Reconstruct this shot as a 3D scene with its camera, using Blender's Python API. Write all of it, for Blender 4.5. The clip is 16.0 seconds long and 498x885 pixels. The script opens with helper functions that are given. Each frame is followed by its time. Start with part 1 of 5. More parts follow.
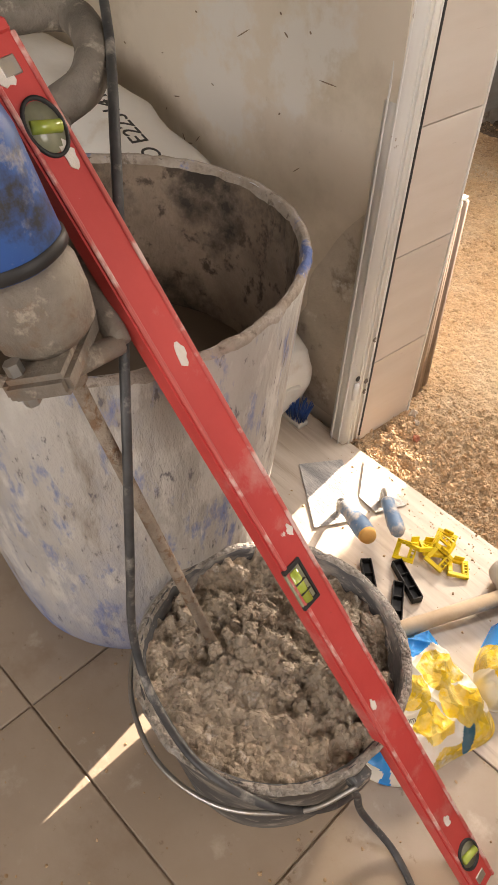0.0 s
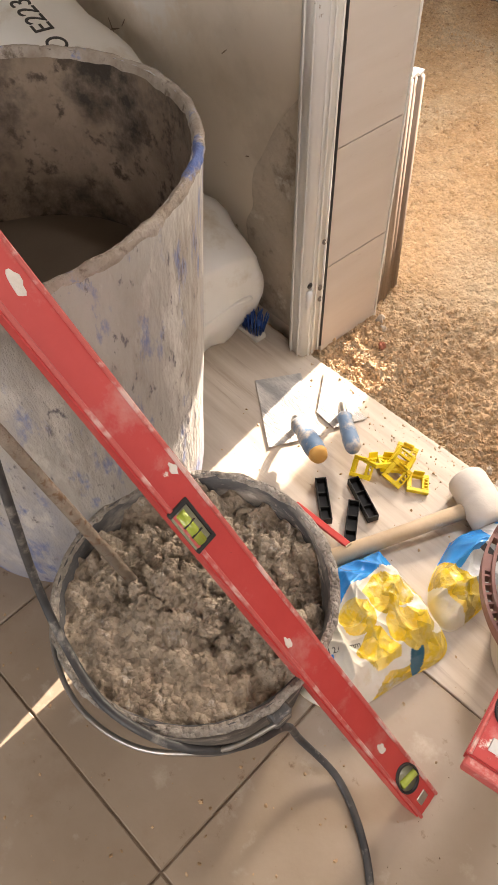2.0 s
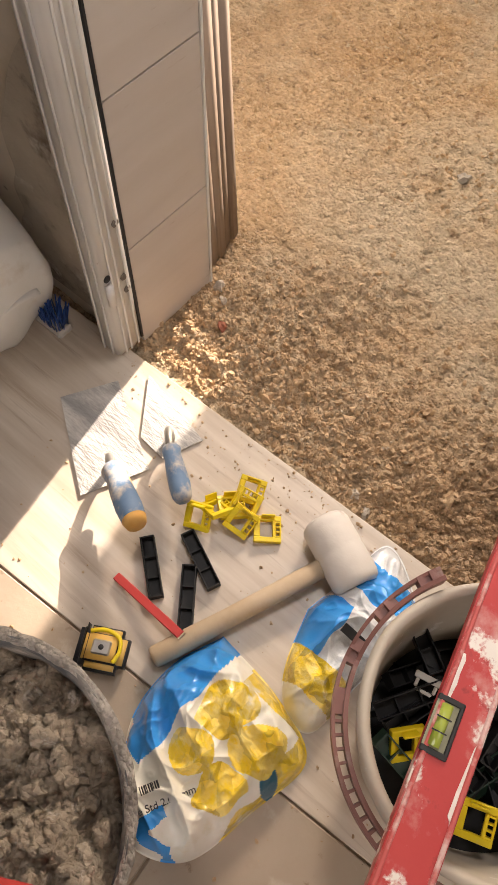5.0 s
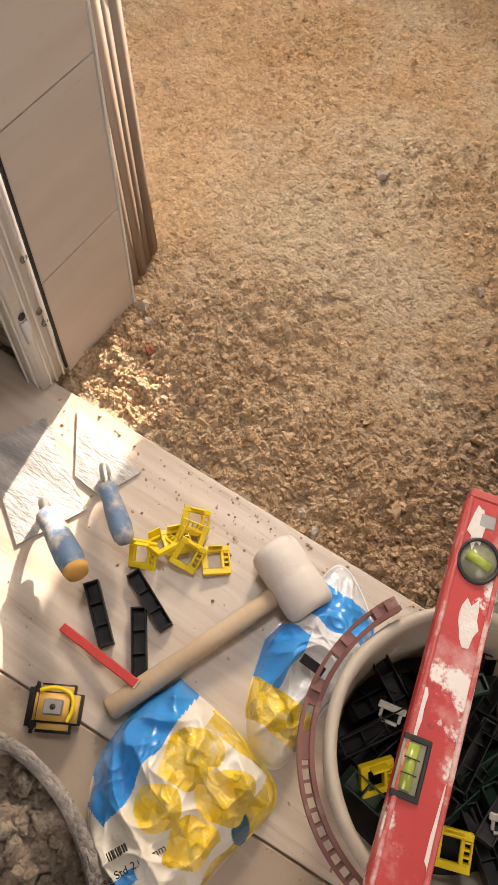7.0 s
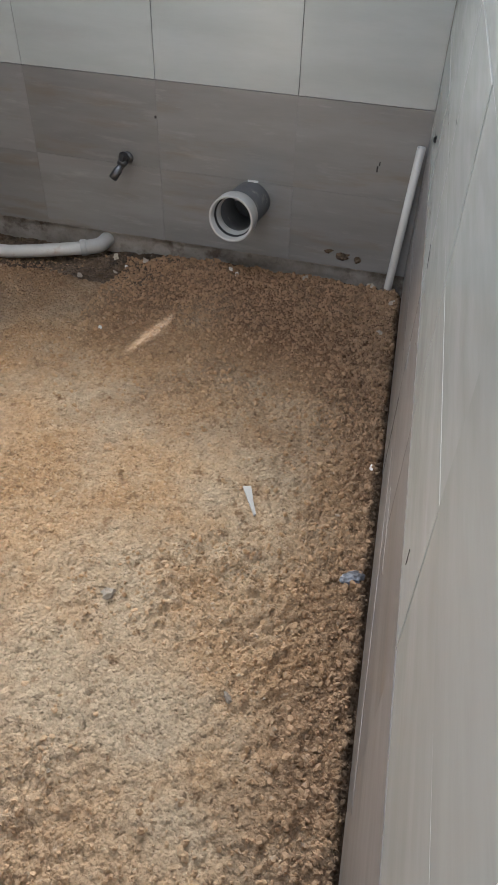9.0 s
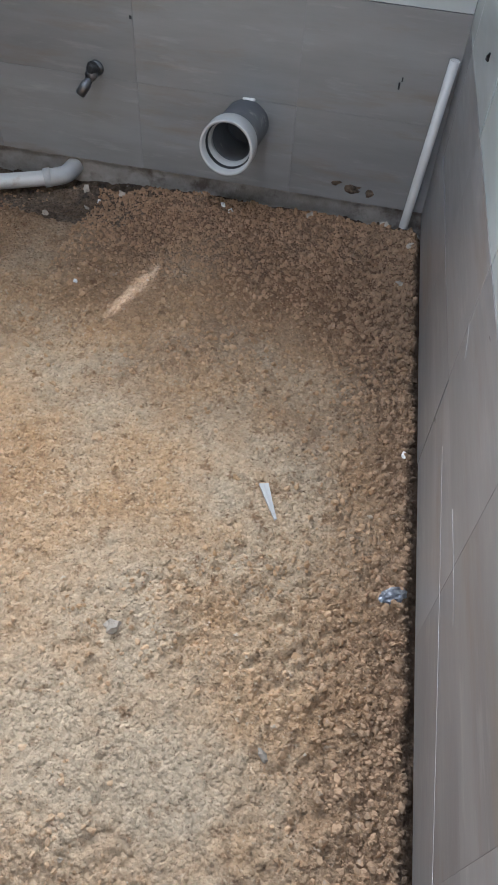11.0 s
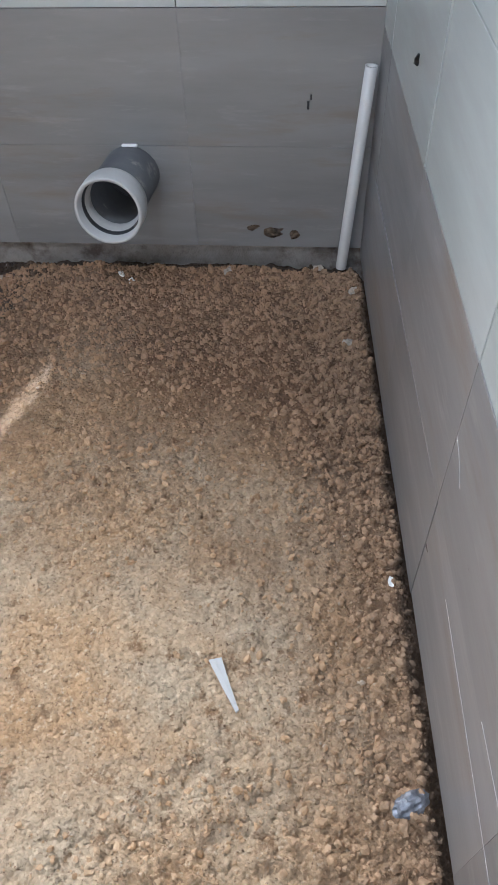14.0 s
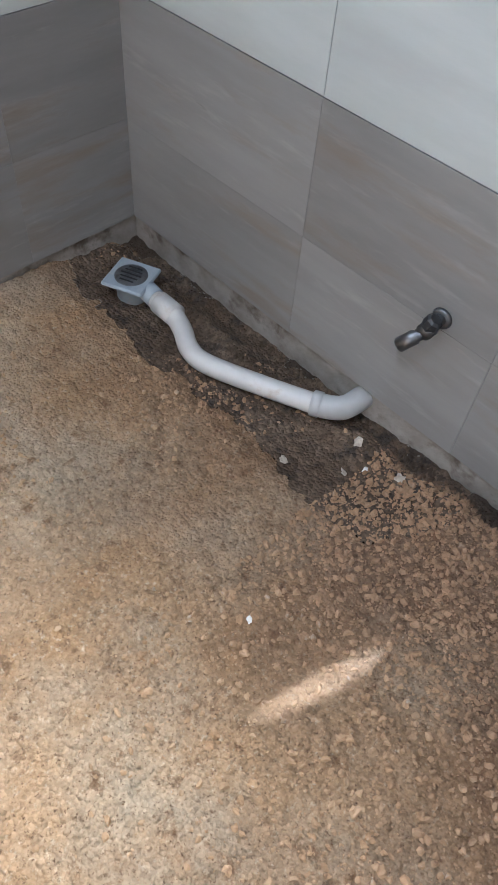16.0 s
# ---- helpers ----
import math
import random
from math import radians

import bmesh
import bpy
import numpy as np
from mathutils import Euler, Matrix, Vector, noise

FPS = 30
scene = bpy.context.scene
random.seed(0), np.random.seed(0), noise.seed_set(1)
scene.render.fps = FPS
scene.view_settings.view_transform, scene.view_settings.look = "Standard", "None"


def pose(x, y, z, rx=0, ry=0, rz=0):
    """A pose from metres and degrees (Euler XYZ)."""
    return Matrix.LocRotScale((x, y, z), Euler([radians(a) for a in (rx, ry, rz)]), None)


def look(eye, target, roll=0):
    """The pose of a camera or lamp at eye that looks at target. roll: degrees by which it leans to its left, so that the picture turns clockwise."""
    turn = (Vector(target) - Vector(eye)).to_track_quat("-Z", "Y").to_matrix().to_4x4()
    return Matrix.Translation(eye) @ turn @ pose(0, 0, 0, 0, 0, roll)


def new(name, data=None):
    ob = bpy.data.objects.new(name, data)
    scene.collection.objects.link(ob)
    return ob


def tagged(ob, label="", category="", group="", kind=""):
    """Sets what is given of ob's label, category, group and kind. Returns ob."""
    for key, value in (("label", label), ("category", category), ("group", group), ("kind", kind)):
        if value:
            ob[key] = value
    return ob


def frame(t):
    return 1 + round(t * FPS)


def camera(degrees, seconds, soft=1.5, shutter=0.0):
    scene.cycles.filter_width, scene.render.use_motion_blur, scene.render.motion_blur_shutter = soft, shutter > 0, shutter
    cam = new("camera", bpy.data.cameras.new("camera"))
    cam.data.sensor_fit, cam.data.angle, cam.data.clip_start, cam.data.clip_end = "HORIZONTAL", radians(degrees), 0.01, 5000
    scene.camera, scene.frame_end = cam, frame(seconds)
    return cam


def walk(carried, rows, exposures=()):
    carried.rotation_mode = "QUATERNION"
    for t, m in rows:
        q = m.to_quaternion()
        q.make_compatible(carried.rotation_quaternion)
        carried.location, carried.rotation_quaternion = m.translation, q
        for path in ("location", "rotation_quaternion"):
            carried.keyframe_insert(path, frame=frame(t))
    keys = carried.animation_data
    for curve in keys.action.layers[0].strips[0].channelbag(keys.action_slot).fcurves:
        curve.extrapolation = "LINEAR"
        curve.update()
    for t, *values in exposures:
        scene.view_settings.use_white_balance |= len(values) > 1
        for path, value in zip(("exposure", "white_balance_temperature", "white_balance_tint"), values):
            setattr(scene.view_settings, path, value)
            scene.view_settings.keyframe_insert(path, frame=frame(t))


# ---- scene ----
cam = camera(37.9, 16.0)
PATH = [
    (0, (1.365, 0.362, 1.164), (0.271, 1.284, -0.233), 0.7),
    (0.5, (1.4, 0.419, 1.141), (0.258, 1.257, -0.271), -0.2),
    (1, (1.419, 0.477, 1.123), (0.374, 1.287, -0.378), -2.7),
    (1.5, (1.407, 0.5, 1.111), (0.419, 1.244, -0.46), -4.1),
    (2, (1.404, 0.521, 1.123), (0.413, 1.266, -0.446), -4.7),
    (2.5, (1.365, 0.594, 1.087), (0.561, 1.405, -0.555), -3.9),
    (3, (1.245, 0.706, 1.068), (0.77, 1.588, -0.663), 3.9),
    (3.5, (1.218, 0.796, 1.034), (0.718, 1.65, -0.704), 2.9),
    (3.7, (1.213, 0.85, 1.024), (0.629, 1.644, -0.717), 0.2),
    (5.8, (1.209, 0.954, 1.049), (0.597, 1.566, -0.754), -3.4),
    (6, (1.209, 0.962, 1.053), (0.577, 1.578, -0.741), -3.9),
    (6.5, (1.226, 0.992, 1.06), (0.624, 1.642, -0.733), -3.5),
    (7, (1.172, 1.001, 1.029), (0.722, 1.708, -0.787), 2.1),
    (7.5, (1.197, 1.065, 1.026), (1.008, 1.94, -0.763), 16.7),
    (8, (1.268, 1.155, 1.067), (1.018, 2.186, -0.629), 13.3),
    (8.5, (1.294, 1.161, 1.098), (0.95, 2.351, -0.472), 9.1),
    (9, (1.253, 1.303, 1.153), (0.901, 2.713, -0.221), 1.7),
    (9.5, (1.103, 1.522, 1.112), (0.916, 2.802, -0.413), 4.2),
    (9.7, (1.069, 1.572, 1.101), (0.921, 2.733, -0.521), 6.5),
    (11.8, (1.094, 1.547, 1.103), (0.893, 2.859, -0.393), 2.3),
    (12, (1.099, 1.552, 1.108), (0.968, 2.879, -0.383), 0.4),
    (12.5, (1.13, 1.572, 1.104), (1.178, 2.907, -0.384), 2.3),
    (13, (1.112, 1.57, 1.11), (1.172, 2.904, -0.379), 3.1),
    (13.5, (1.088, 1.658, 1.078), (1.038, 2.992, -0.412), 1.2),
    (14, (1.089, 1.938, 0.974), (0.966, 3.217, -0.558), -2.3),
    (14.5, (1.09, 2.07, 1.003), (0.962, 3.362, -0.519), 0.2),
    (15, (0.972, 2.288, 1.041), (0.866, 3.563, -0.496), 6.2),
    (15.5, (0.806, 2.384, 1.045), (0.487, 3.595, -0.513), 9.7),
    (16, (0.725, 2.461, 1.037), (-0.089, 3.375, -0.545), 5.9),
]
EXPOSURES = [(0.0, 1.8, 7350, 18), (2.4, 1.75, 7200, 18), (3.2, 1.45, 7200, 18), (6.2, 1.2, 7300, 19), (7.6, 1.2, 7250, 18), (8.5, 1.25, 6200, 13), (9.0, 1.15, 5800, 11), (12.0, 1.4, 5250, 10), (14.5, 1.6, 5300, 11), (16.0, 1.95, 5350, 11)]
walk(cam, [(t, look(eye, target, roll)) for t, eye, target, roll in PATH], EXPOSURES)

LEFT_X = -0.45

# ---- world, sun, large lights ----
SUN_WAY = Vector((0.17, -1.0, -0.56)).normalized()
world = bpy.data.worlds.new("sky")
scene.world = world
world.use_nodes = True
sky = world.node_tree.nodes.new("ShaderNodeTexSky")
sky.sky_type, sky.sun_disc = "NISHITA", False
sky.sun_elevation = math.asin(-SUN_WAY.z)
sky.sun_rotation = math.atan2(-SUN_WAY.x, -SUN_WAY.y)
world.node_tree.links.new(sky.outputs[0], world.node_tree.nodes["Background"].inputs[0])
world.node_tree.nodes["Background"].inputs[1].default_value = 0.12
sun = new("sun", bpy.data.lights.new("sun", "SUN"))
sun.data.energy, sun.data.angle, sun.data.color = 5.0, radians(0.5), (1.0, 0.93, 0.82)
sun.rotation_mode = "QUATERNION"
sun.rotation_quaternion = SUN_WAY.to_track_quat("-Z", "Y")


def window_light(name, eye, target, w, h, watts, color):
    lamp = new(name, bpy.data.lights.new(name, "AREA"))
    lamp.data.shape, lamp.data.size, lamp.data.size_y = "RECTANGLE", w, h
    lamp.data.energy, lamp.data.color = watts, color
    lamp.matrix_world = look(eye, target)
    return lamp


# daylight in the openings: patio door behind, window of the front room, bathroom window
window_light("patio_daylight", (1.7, -2.12, 1.55), (1.0, 1.3, 0.0), 1.9, 1.5, 15, (1.0, 0.93, 0.84))
window_light("side_daylight", (2.24, 0.75, 1.4), (0.9, 1.3, 0.0), 0.9, 1.0, 3, (1.0, 0.93, 0.83))
window_light("bathroom_daylight", (LEFT_X - 0.1, 2.35, 1.75), (1.1, 1.9, 0.0), 0.7, 0.8, 4.6, (0.86, 0.94, 1.0))
# added lamp in an unseen overhead opening, to brighten the soil
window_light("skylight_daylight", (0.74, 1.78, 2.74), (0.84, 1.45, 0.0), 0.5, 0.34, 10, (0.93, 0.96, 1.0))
window_light("back_window_daylight", (0.165, 3.40, 1.42), (1.0, 1.10, 0.0), 0.42, 0.5, 5.0, (1.0, 0.92, 0.80)).data.spread = radians(80)
# added spot lamp that draws the bright streak on the soil
glint = new("window_glint", bpy.data.lights.new("window_glint", "SPOT"))
glint.data.energy, glint.data.spot_size, glint.data.spot_blend, glint.data.shadow_soft_size, glint.data.color = 60, radians(10), 0.8, 0.006, (0.92, 0.96, 1.0)
glint.matrix_world = look((0.30, 3.24, 1.45), (0.580, 2.842, -0.012)) @ pose(0, 0, 0, 0, 0, -52) @ Matrix.Diagonal((0.17, 1.0, 1.0, 1.0))

# ---- materials ----


def material(name, c1, c2, scale=8.0, rough=0.6, bump=0.2, bscale=60.0, metal=0.0, stains=(), coords="Object", stretch=(1, 1, 1), spread=(0.35, 0.65), transmit=0.0, coat=0.0, vary=0.0, spec=0.5, rough_var=0.1):
    """Two tones by noise, then stains (colour, scale, from, to), each with its own shape."""
    m = bpy.data.materials.new(name)
    m.use_nodes = True
    t = m.node_tree
    b = t.nodes["Principled BSDF"]

    def node(kind, **values):
        n = t.nodes.new(kind)
        for k, v in values.items():
            n.inputs[k].default_value = v
        return n
    tc = t.nodes.new("ShaderNodeTexCoord")
    mp = node("ShaderNodeMapping", Scale=stretch)
    t.links.new(tc.outputs[coords], mp.inputs[0])
    place = mp.outputs[0]
    if vary:
        oi = t.nodes.new("ShaderNodeObjectInfo")
        add = t.nodes.new("ShaderNodeVectorMath")
        add.operation = "ADD"
        mul = t.nodes.new("ShaderNodeMath")
        mul.operation = "MULTIPLY"
        mul.inputs[1].default_value = 37.0
        t.links.new(oi.outputs["Random"], mul.inputs[0])
        t.links.new(mp.outputs[0], add.inputs[0])
        t.links.new(mul.outputs[0], add.inputs[1])
        place = add.outputs[0]

    def noise_of(s, detail=8.0, r=0.6):
        n = node("ShaderNodeTexNoise", Scale=s, Detail=detail, Roughness=r)
        t.links.new(place, n.inputs["Vector"])
        return n.outputs[0]

    def band(fac, a, z):
        r = node("ShaderNodeMapRange")
        r.inputs[1].default_value, r.inputs[2].default_value = a, z
        t.links.new(fac, r.inputs[0])
        return r.outputs[0]

    def blend(fac, a, z):
        mx = t.nodes.new("ShaderNodeMix")
        mx.data_type = "RGBA"
        t.links.new(fac, mx.inputs[0])
        for sock, v in ((mx.inputs[6], a), (mx.inputs[7], z)):
            if isinstance(v, tuple):
                sock.default_value = (*v, 1)
            else:
                t.links.new(v, sock)
        return mx.outputs[2]
    col = blend(band(noise_of(scale), *spread), c1, c2)
    for c, s, a, z in stains:
        col = blend(band(noise_of(s, 10.0, 0.65), a, z), col, c)
    if vary:
        hsv = t.nodes.new("ShaderNodeHueSaturation")
        rr = node("ShaderNodeMapRange")
        rr.inputs[3].default_value, rr.inputs[4].default_value = 1 - vary, 1 + vary
        t.links.new(oi.outputs["Random"], rr.inputs[0])
        t.links.new(rr.outputs[0], hsv.inputs["Value"])
        t.links.new(col, hsv.inputs["Color"])
        col = hsv.outputs[0]
    t.links.new(col, b.inputs["Base Color"])
    rv = node("ShaderNodeMapRange")
    rv.inputs[3].default_value, rv.inputs[4].default_value = max(0.03, rough - rough_var), min(1, rough + rough_var)
    t.links.new(noise_of(scale * 2.7), rv.inputs[0])
    t.links.new(rv.outputs[0], b.inputs["Roughness"])
    b.inputs["Metallic"].default_value = metal
    b.inputs["Specular IOR Level"].default_value = spec
    b.inputs["Transmission Weight"].default_value = transmit
    b.inputs["Coat Weight"].default_value = coat
    if bump:
        bp = node("ShaderNodeBump", Strength=min(1.0, bump), Distance=0.003 if bump < 0.5 else 0.007)
        t.links.new(noise_of(bscale, 6.0), bp.inputs["Height"])
        t.links.new(bp.outputs[0], b.inputs["Normal"])
    return m


# dark tone at scale 34: shade of crevices painted into the soil
M_SOIL = material("sandy soil", (0.44, 0.275, 0.145), (0.53, 0.36, 0.21), 6, 0.95, 1.0, 230, spec=0.1,
                  stains=(((0.50, 0.39, 0.265), 1.7, 0.46, 0.60), ((0.27, 0.165, 0.09), 34, 0.56, 0.68), ((0.60, 0.47, 0.32), 120, 0.56, 0.68), ((0.18, 0.11, 0.065), 170, 0.58, 0.68)))
M_SOIL_DAMP = material("damp dark soil", (0.10, 0.065, 0.04), (0.17, 0.12, 0.08), 9, 0.85, 0.9, 120, spec=0.2, stains=(((0.06, 0.045, 0.035), 25, 0.5, 0.65),))
M_GRIT = material("loose grit", (0.44, 0.28, 0.15), (0.58, 0.405, 0.245), 14, 0.95, 0.5, 200, spec=0.1, stains=(((0.27, 0.165, 0.095), 60, 0.58, 0.68), ((0.56, 0.49, 0.38), 43, 0.6, 0.68)))
M_STONE = material("grey rubble", (0.34, 0.28, 0.22), (0.50, 0.44, 0.36), 25, 0.9, 0.5, 150, vary=0.25)
M_BRICK = material("red brick chip", (0.30, 0.10, 0.06), (0.40, 0.16, 0.10), 40, 0.9, 0.4, 150)
M_TILE_DARK = material("dark grey wood-look wall tile", (0.19, 0.18, 0.172), (0.255, 0.243, 0.232), 2.2, 0.32, 0.04, 40, stretch=(1, 1, 6), vary=0.1, spread=(0.3, 0.7),
                       stains=(((0.32, 0.30, 0.28), 6, 0.56, 0.8), ((0.20, 0.16, 0.125), 2.4, 0.54, 0.74)))
M_TILE_LIGHT = material("pale grey wall tile", (0.395, 0.408, 0.385), (0.455, 0.468, 0.447), 2.4, 0.2, 0.02, 30, stretch=(1, 1, 5), vary=0.05, stains=(((0.40, 0.39, 0.37), 3, 0.55, 0.85),))
M_TILE_JAMB = material("beige jamb tile", (0.60, 0.52, 0.45), (0.66, 0.585, 0.52), 2.4, 0.35, 0.03, 30, stretch=(1, 1, 6), vary=0.03,
                       stains=(((0.42, 0.30, 0.20), 11, 0.64, 0.80), ((0.30, 0.22, 0.16), 28, 0.70, 0.76)))
M_FLOOR = material("beige floor tile under dust", (0.34, 0.265, 0.195), (0.42, 0.34, 0.26), 3.5, 0.45, 0.12, 90, vary=0.04,
                   stains=(((0.30, 0.22, 0.155), 5, 0.56, 0.75), ((0.50, 0.43, 0.35), 13, 0.60, 0.74), ((0.19, 0.13, 0.085), 9, 0.66, 0.72), ((0.22, 0.15, 0.10), 38, 0.64, 0.72)))
M_FLOOR_WOOD = material("wood-look floor tile", (0.50, 0.41, 0.32), (0.66, 0.58, 0.49), 2.3, 0.4, 0.05, 90, stretch=(1, 14, 1),
                        stains=(((0.40, 0.31, 0.235), 4.5, 0.56, 0.72), ((0.68, 0.62, 0.55), 8, 0.62, 0.8)))
M_GROUT = material("dirty grout", (0.22, 0.155, 0.105), (0.33, 0.25, 0.18), 30, 0.95, 0.4, 150)
M_MORTAR_BED = material("grey tile adhesive", (0.24, 0.21, 0.18), (0.36, 0.32, 0.28), 20, 0.95, 0.7, 90, stains=(((0.12, 0.09, 0.07), 14, 0.52, 0.66),))
M_PLASTER = material("scuffed painted plaster", (0.64, 0.56, 0.455), (0.70, 0.62, 0.515), 2.5, 0.75, 0.25, 35,
                     stains=(((0.56, 0.485, 0.385), 1.4, 0.52, 0.6), ((0.33, 0.27, 0.21), 22, 0.68, 0.74), ((0.70, 0.66, 0.60), 3.3, 0.58, 0.64)))
# dull grey for the unseen walls and ceiling, to cut bounced light
M_UNSEEN = material("dull grey for unseen walls", (0.25, 0.235, 0.215), (0.33, 0.31, 0.285), 3, 0.95, 0.4, 30)
M_CEMENT = material("scraped cement render", (0.44, 0.38, 0.305), (0.58, 0.51, 0.42), 7, 0.9, 0.8, 55, stains=(((0.24, 0.19, 0.14), 12, 0.55, 0.68), ((0.66, 0.62, 0.55), 18, 0.58, 0.68)))
M_CEILING = material("white ceiling paint", (0.74, 0.72, 0.68), (0.78, 0.76, 0.72), 2, 0.9, 0.1, 40)
M_ALU = material("white powder-coated frame", (0.70, 0.68, 0.64), (0.76, 0.74, 0.71), 5, 0.4, 0.08, 60, stains=(((0.50, 0.42, 0.34), 16, 0.62, 0.78), ((0.36, 0.28, 0.21), 45, 0.68, 0.74)))
M_BLACK = material("black rubber", (0.012, 0.012, 0.013), (0.025, 0.024, 0.024), 20, 0.55, 0.1, 80, stains=(((0.16, 0.13, 0.10), 25, 0.62, 0.75),))
M_STEEL = material("dull steel", (0.38, 0.37, 0.35), (0.52, 0.51, 0.49), 18, 0.4, 0.15, 80, metal=0.9, stains=(((0.45, 0.41, 0.35), 20, 0.52, 0.62),))
M_TRIM = material("beige ribbed moulding", (0.22, 0.16, 0.12), (0.31, 0.24, 0.185), 6, 0.6, 0.1, 60, stretch=(1, 1, 0.2), stains=(((0.30, 0.2, 0.13), 20, 0.6, 0.75),))
M_WHITE = material("chalky white edge", (0.72, 0.70, 0.66), (0.80, 0.78, 0.75), 20, 0.7, 0.2, 60)



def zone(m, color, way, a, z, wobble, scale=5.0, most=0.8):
    """Mixes a colour into a material along a direction of the plan, with a ragged border: trodden ground, changes of
    tone, painted gap shade.
    """
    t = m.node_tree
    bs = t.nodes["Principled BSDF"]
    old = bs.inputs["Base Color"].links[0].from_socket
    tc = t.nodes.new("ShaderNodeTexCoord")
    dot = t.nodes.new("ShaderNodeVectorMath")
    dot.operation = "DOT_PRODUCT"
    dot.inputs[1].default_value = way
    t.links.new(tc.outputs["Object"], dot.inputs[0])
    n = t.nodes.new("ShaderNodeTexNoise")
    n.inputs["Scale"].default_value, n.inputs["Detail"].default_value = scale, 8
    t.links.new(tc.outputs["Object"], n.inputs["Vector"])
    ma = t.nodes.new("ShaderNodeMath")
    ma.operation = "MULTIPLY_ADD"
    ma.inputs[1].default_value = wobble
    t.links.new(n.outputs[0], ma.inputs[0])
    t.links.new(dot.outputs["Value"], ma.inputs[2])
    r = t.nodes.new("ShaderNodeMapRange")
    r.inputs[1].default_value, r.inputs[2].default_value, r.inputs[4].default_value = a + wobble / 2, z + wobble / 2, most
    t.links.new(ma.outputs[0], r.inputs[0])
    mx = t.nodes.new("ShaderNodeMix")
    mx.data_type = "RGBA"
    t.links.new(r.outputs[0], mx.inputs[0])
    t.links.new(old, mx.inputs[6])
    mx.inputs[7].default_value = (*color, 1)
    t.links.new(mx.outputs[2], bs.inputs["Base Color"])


def grains(m, scale, amount, depth):
    """Breaks a material up into grains, each a little lighter or darker and rounded."""
    t = m.node_tree
    bs = t.nodes["Principled BSDF"]
    tc = t.nodes.new("ShaderNodeTexCoord")
    wn = t.nodes.new("ShaderNodeTexNoise")
    wn.inputs["Scale"].default_value = scale * 0.6
    t.links.new(tc.outputs["Object"], wn.inputs["Vector"])
    ad = t.nodes.new("ShaderNodeVectorMath")
    ad.operation = "MULTIPLY_ADD"
    ad.inputs[1].default_value = (0.6 / scale,) * 3
    t.links.new(wn.outputs["Color"], ad.inputs[0])
    t.links.new(tc.outputs["Object"], ad.inputs[2])
    v = t.nodes.new("ShaderNodeTexVoronoi")
    v.inputs["Scale"].default_value = scale
    t.links.new(ad.outputs[0], v.inputs["Vector"])
    sp = t.nodes.new("ShaderNodeSeparateColor")
    t.links.new(v.outputs["Color"], sp.inputs[0])
    r = t.nodes.new("ShaderNodeMapRange")
    r.inputs[3].default_value, r.inputs[4].default_value = 1 - amount, 1 + amount
    t.links.new(sp.outputs[0], r.inputs[0])
    hs = t.nodes.new("ShaderNodeHueSaturation")
    t.links.new(r.outputs[0], hs.inputs["Value"])
    t.links.new(bs.inputs["Base Color"].links[0].from_socket, hs.inputs["Color"])
    t.links.new(hs.outputs[0], bs.inputs["Base Color"])
    bp = t.nodes.new("ShaderNodeBump")
    bp.invert = True
    bp.inputs["Strength"].default_value, bp.inputs["Distance"].default_value = 1.0, depth
    t.links.new(v.outputs["Distance"], bp.inputs["Height"])
    if bs.inputs["Normal"].links:
        t.links.new(bs.inputs["Normal"].links[0].from_socket, bp.inputs["Normal"])
    t.links.new(bp.outputs[0], bs.inputs["Normal"])


def by_piece(m, amount):
    """Each loose piece of a joined mesh gets a tone of its own."""
    t = m.node_tree
    bs = t.nodes["Principled BSDF"]
    g = t.nodes.new("ShaderNodeNewGeometry")
    r = t.nodes.new("ShaderNodeMapRange")
    r.inputs[3].default_value, r.inputs[4].default_value = 1 - amount, 1 + amount
    t.links.new(g.outputs["Random Per Island"], r.inputs[0])
    hs = t.nodes.new("ShaderNodeHueSaturation")
    t.links.new(r.outputs[0], hs.inputs["Value"])
    t.links.new(bs.inputs["Base Color"].links[0].from_socket, hs.inputs["Color"])
    t.links.new(hs.outputs[0], bs.inputs["Base Color"])


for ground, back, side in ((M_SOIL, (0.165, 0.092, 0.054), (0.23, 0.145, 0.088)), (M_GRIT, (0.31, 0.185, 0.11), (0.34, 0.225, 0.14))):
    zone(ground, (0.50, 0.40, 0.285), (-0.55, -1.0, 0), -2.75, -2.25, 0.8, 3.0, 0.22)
    # browner towards the back, darker towards the right wall
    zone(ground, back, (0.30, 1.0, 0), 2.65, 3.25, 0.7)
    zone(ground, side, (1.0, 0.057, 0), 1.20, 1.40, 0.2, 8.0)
    # near-black line at the wall feet: gap shade painted into the ground colour
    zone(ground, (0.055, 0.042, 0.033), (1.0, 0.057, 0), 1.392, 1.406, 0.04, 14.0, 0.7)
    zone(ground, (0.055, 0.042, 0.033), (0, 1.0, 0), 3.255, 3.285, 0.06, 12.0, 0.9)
grains(M_SOIL, 60, 0.07, 0.005)
grains(M_SOIL, 150, 0.13, 0.0035)
grains(M_SOIL_DAMP, 120, 0.3, 0.006)
by_piece(M_GRIT, 0.13)

# ---- mesh helpers ----


def add(name, bm, mat, parent=None, smooth=True, label="", category="", group="", kind=""):
    me = bpy.data.meshes.new(name)
    bm.to_mesh(me)
    bm.free()
    me.materials.append(mat)
    if smooth:
        me.shade_smooth()
    ob = new(name, me)
    ob.parent = parent
    return tagged(ob, label, category, group, kind)


def part(name, bm, mat, parent, label="", smooth=True):
    return add(name, bm, mat, parent, smooth, label)


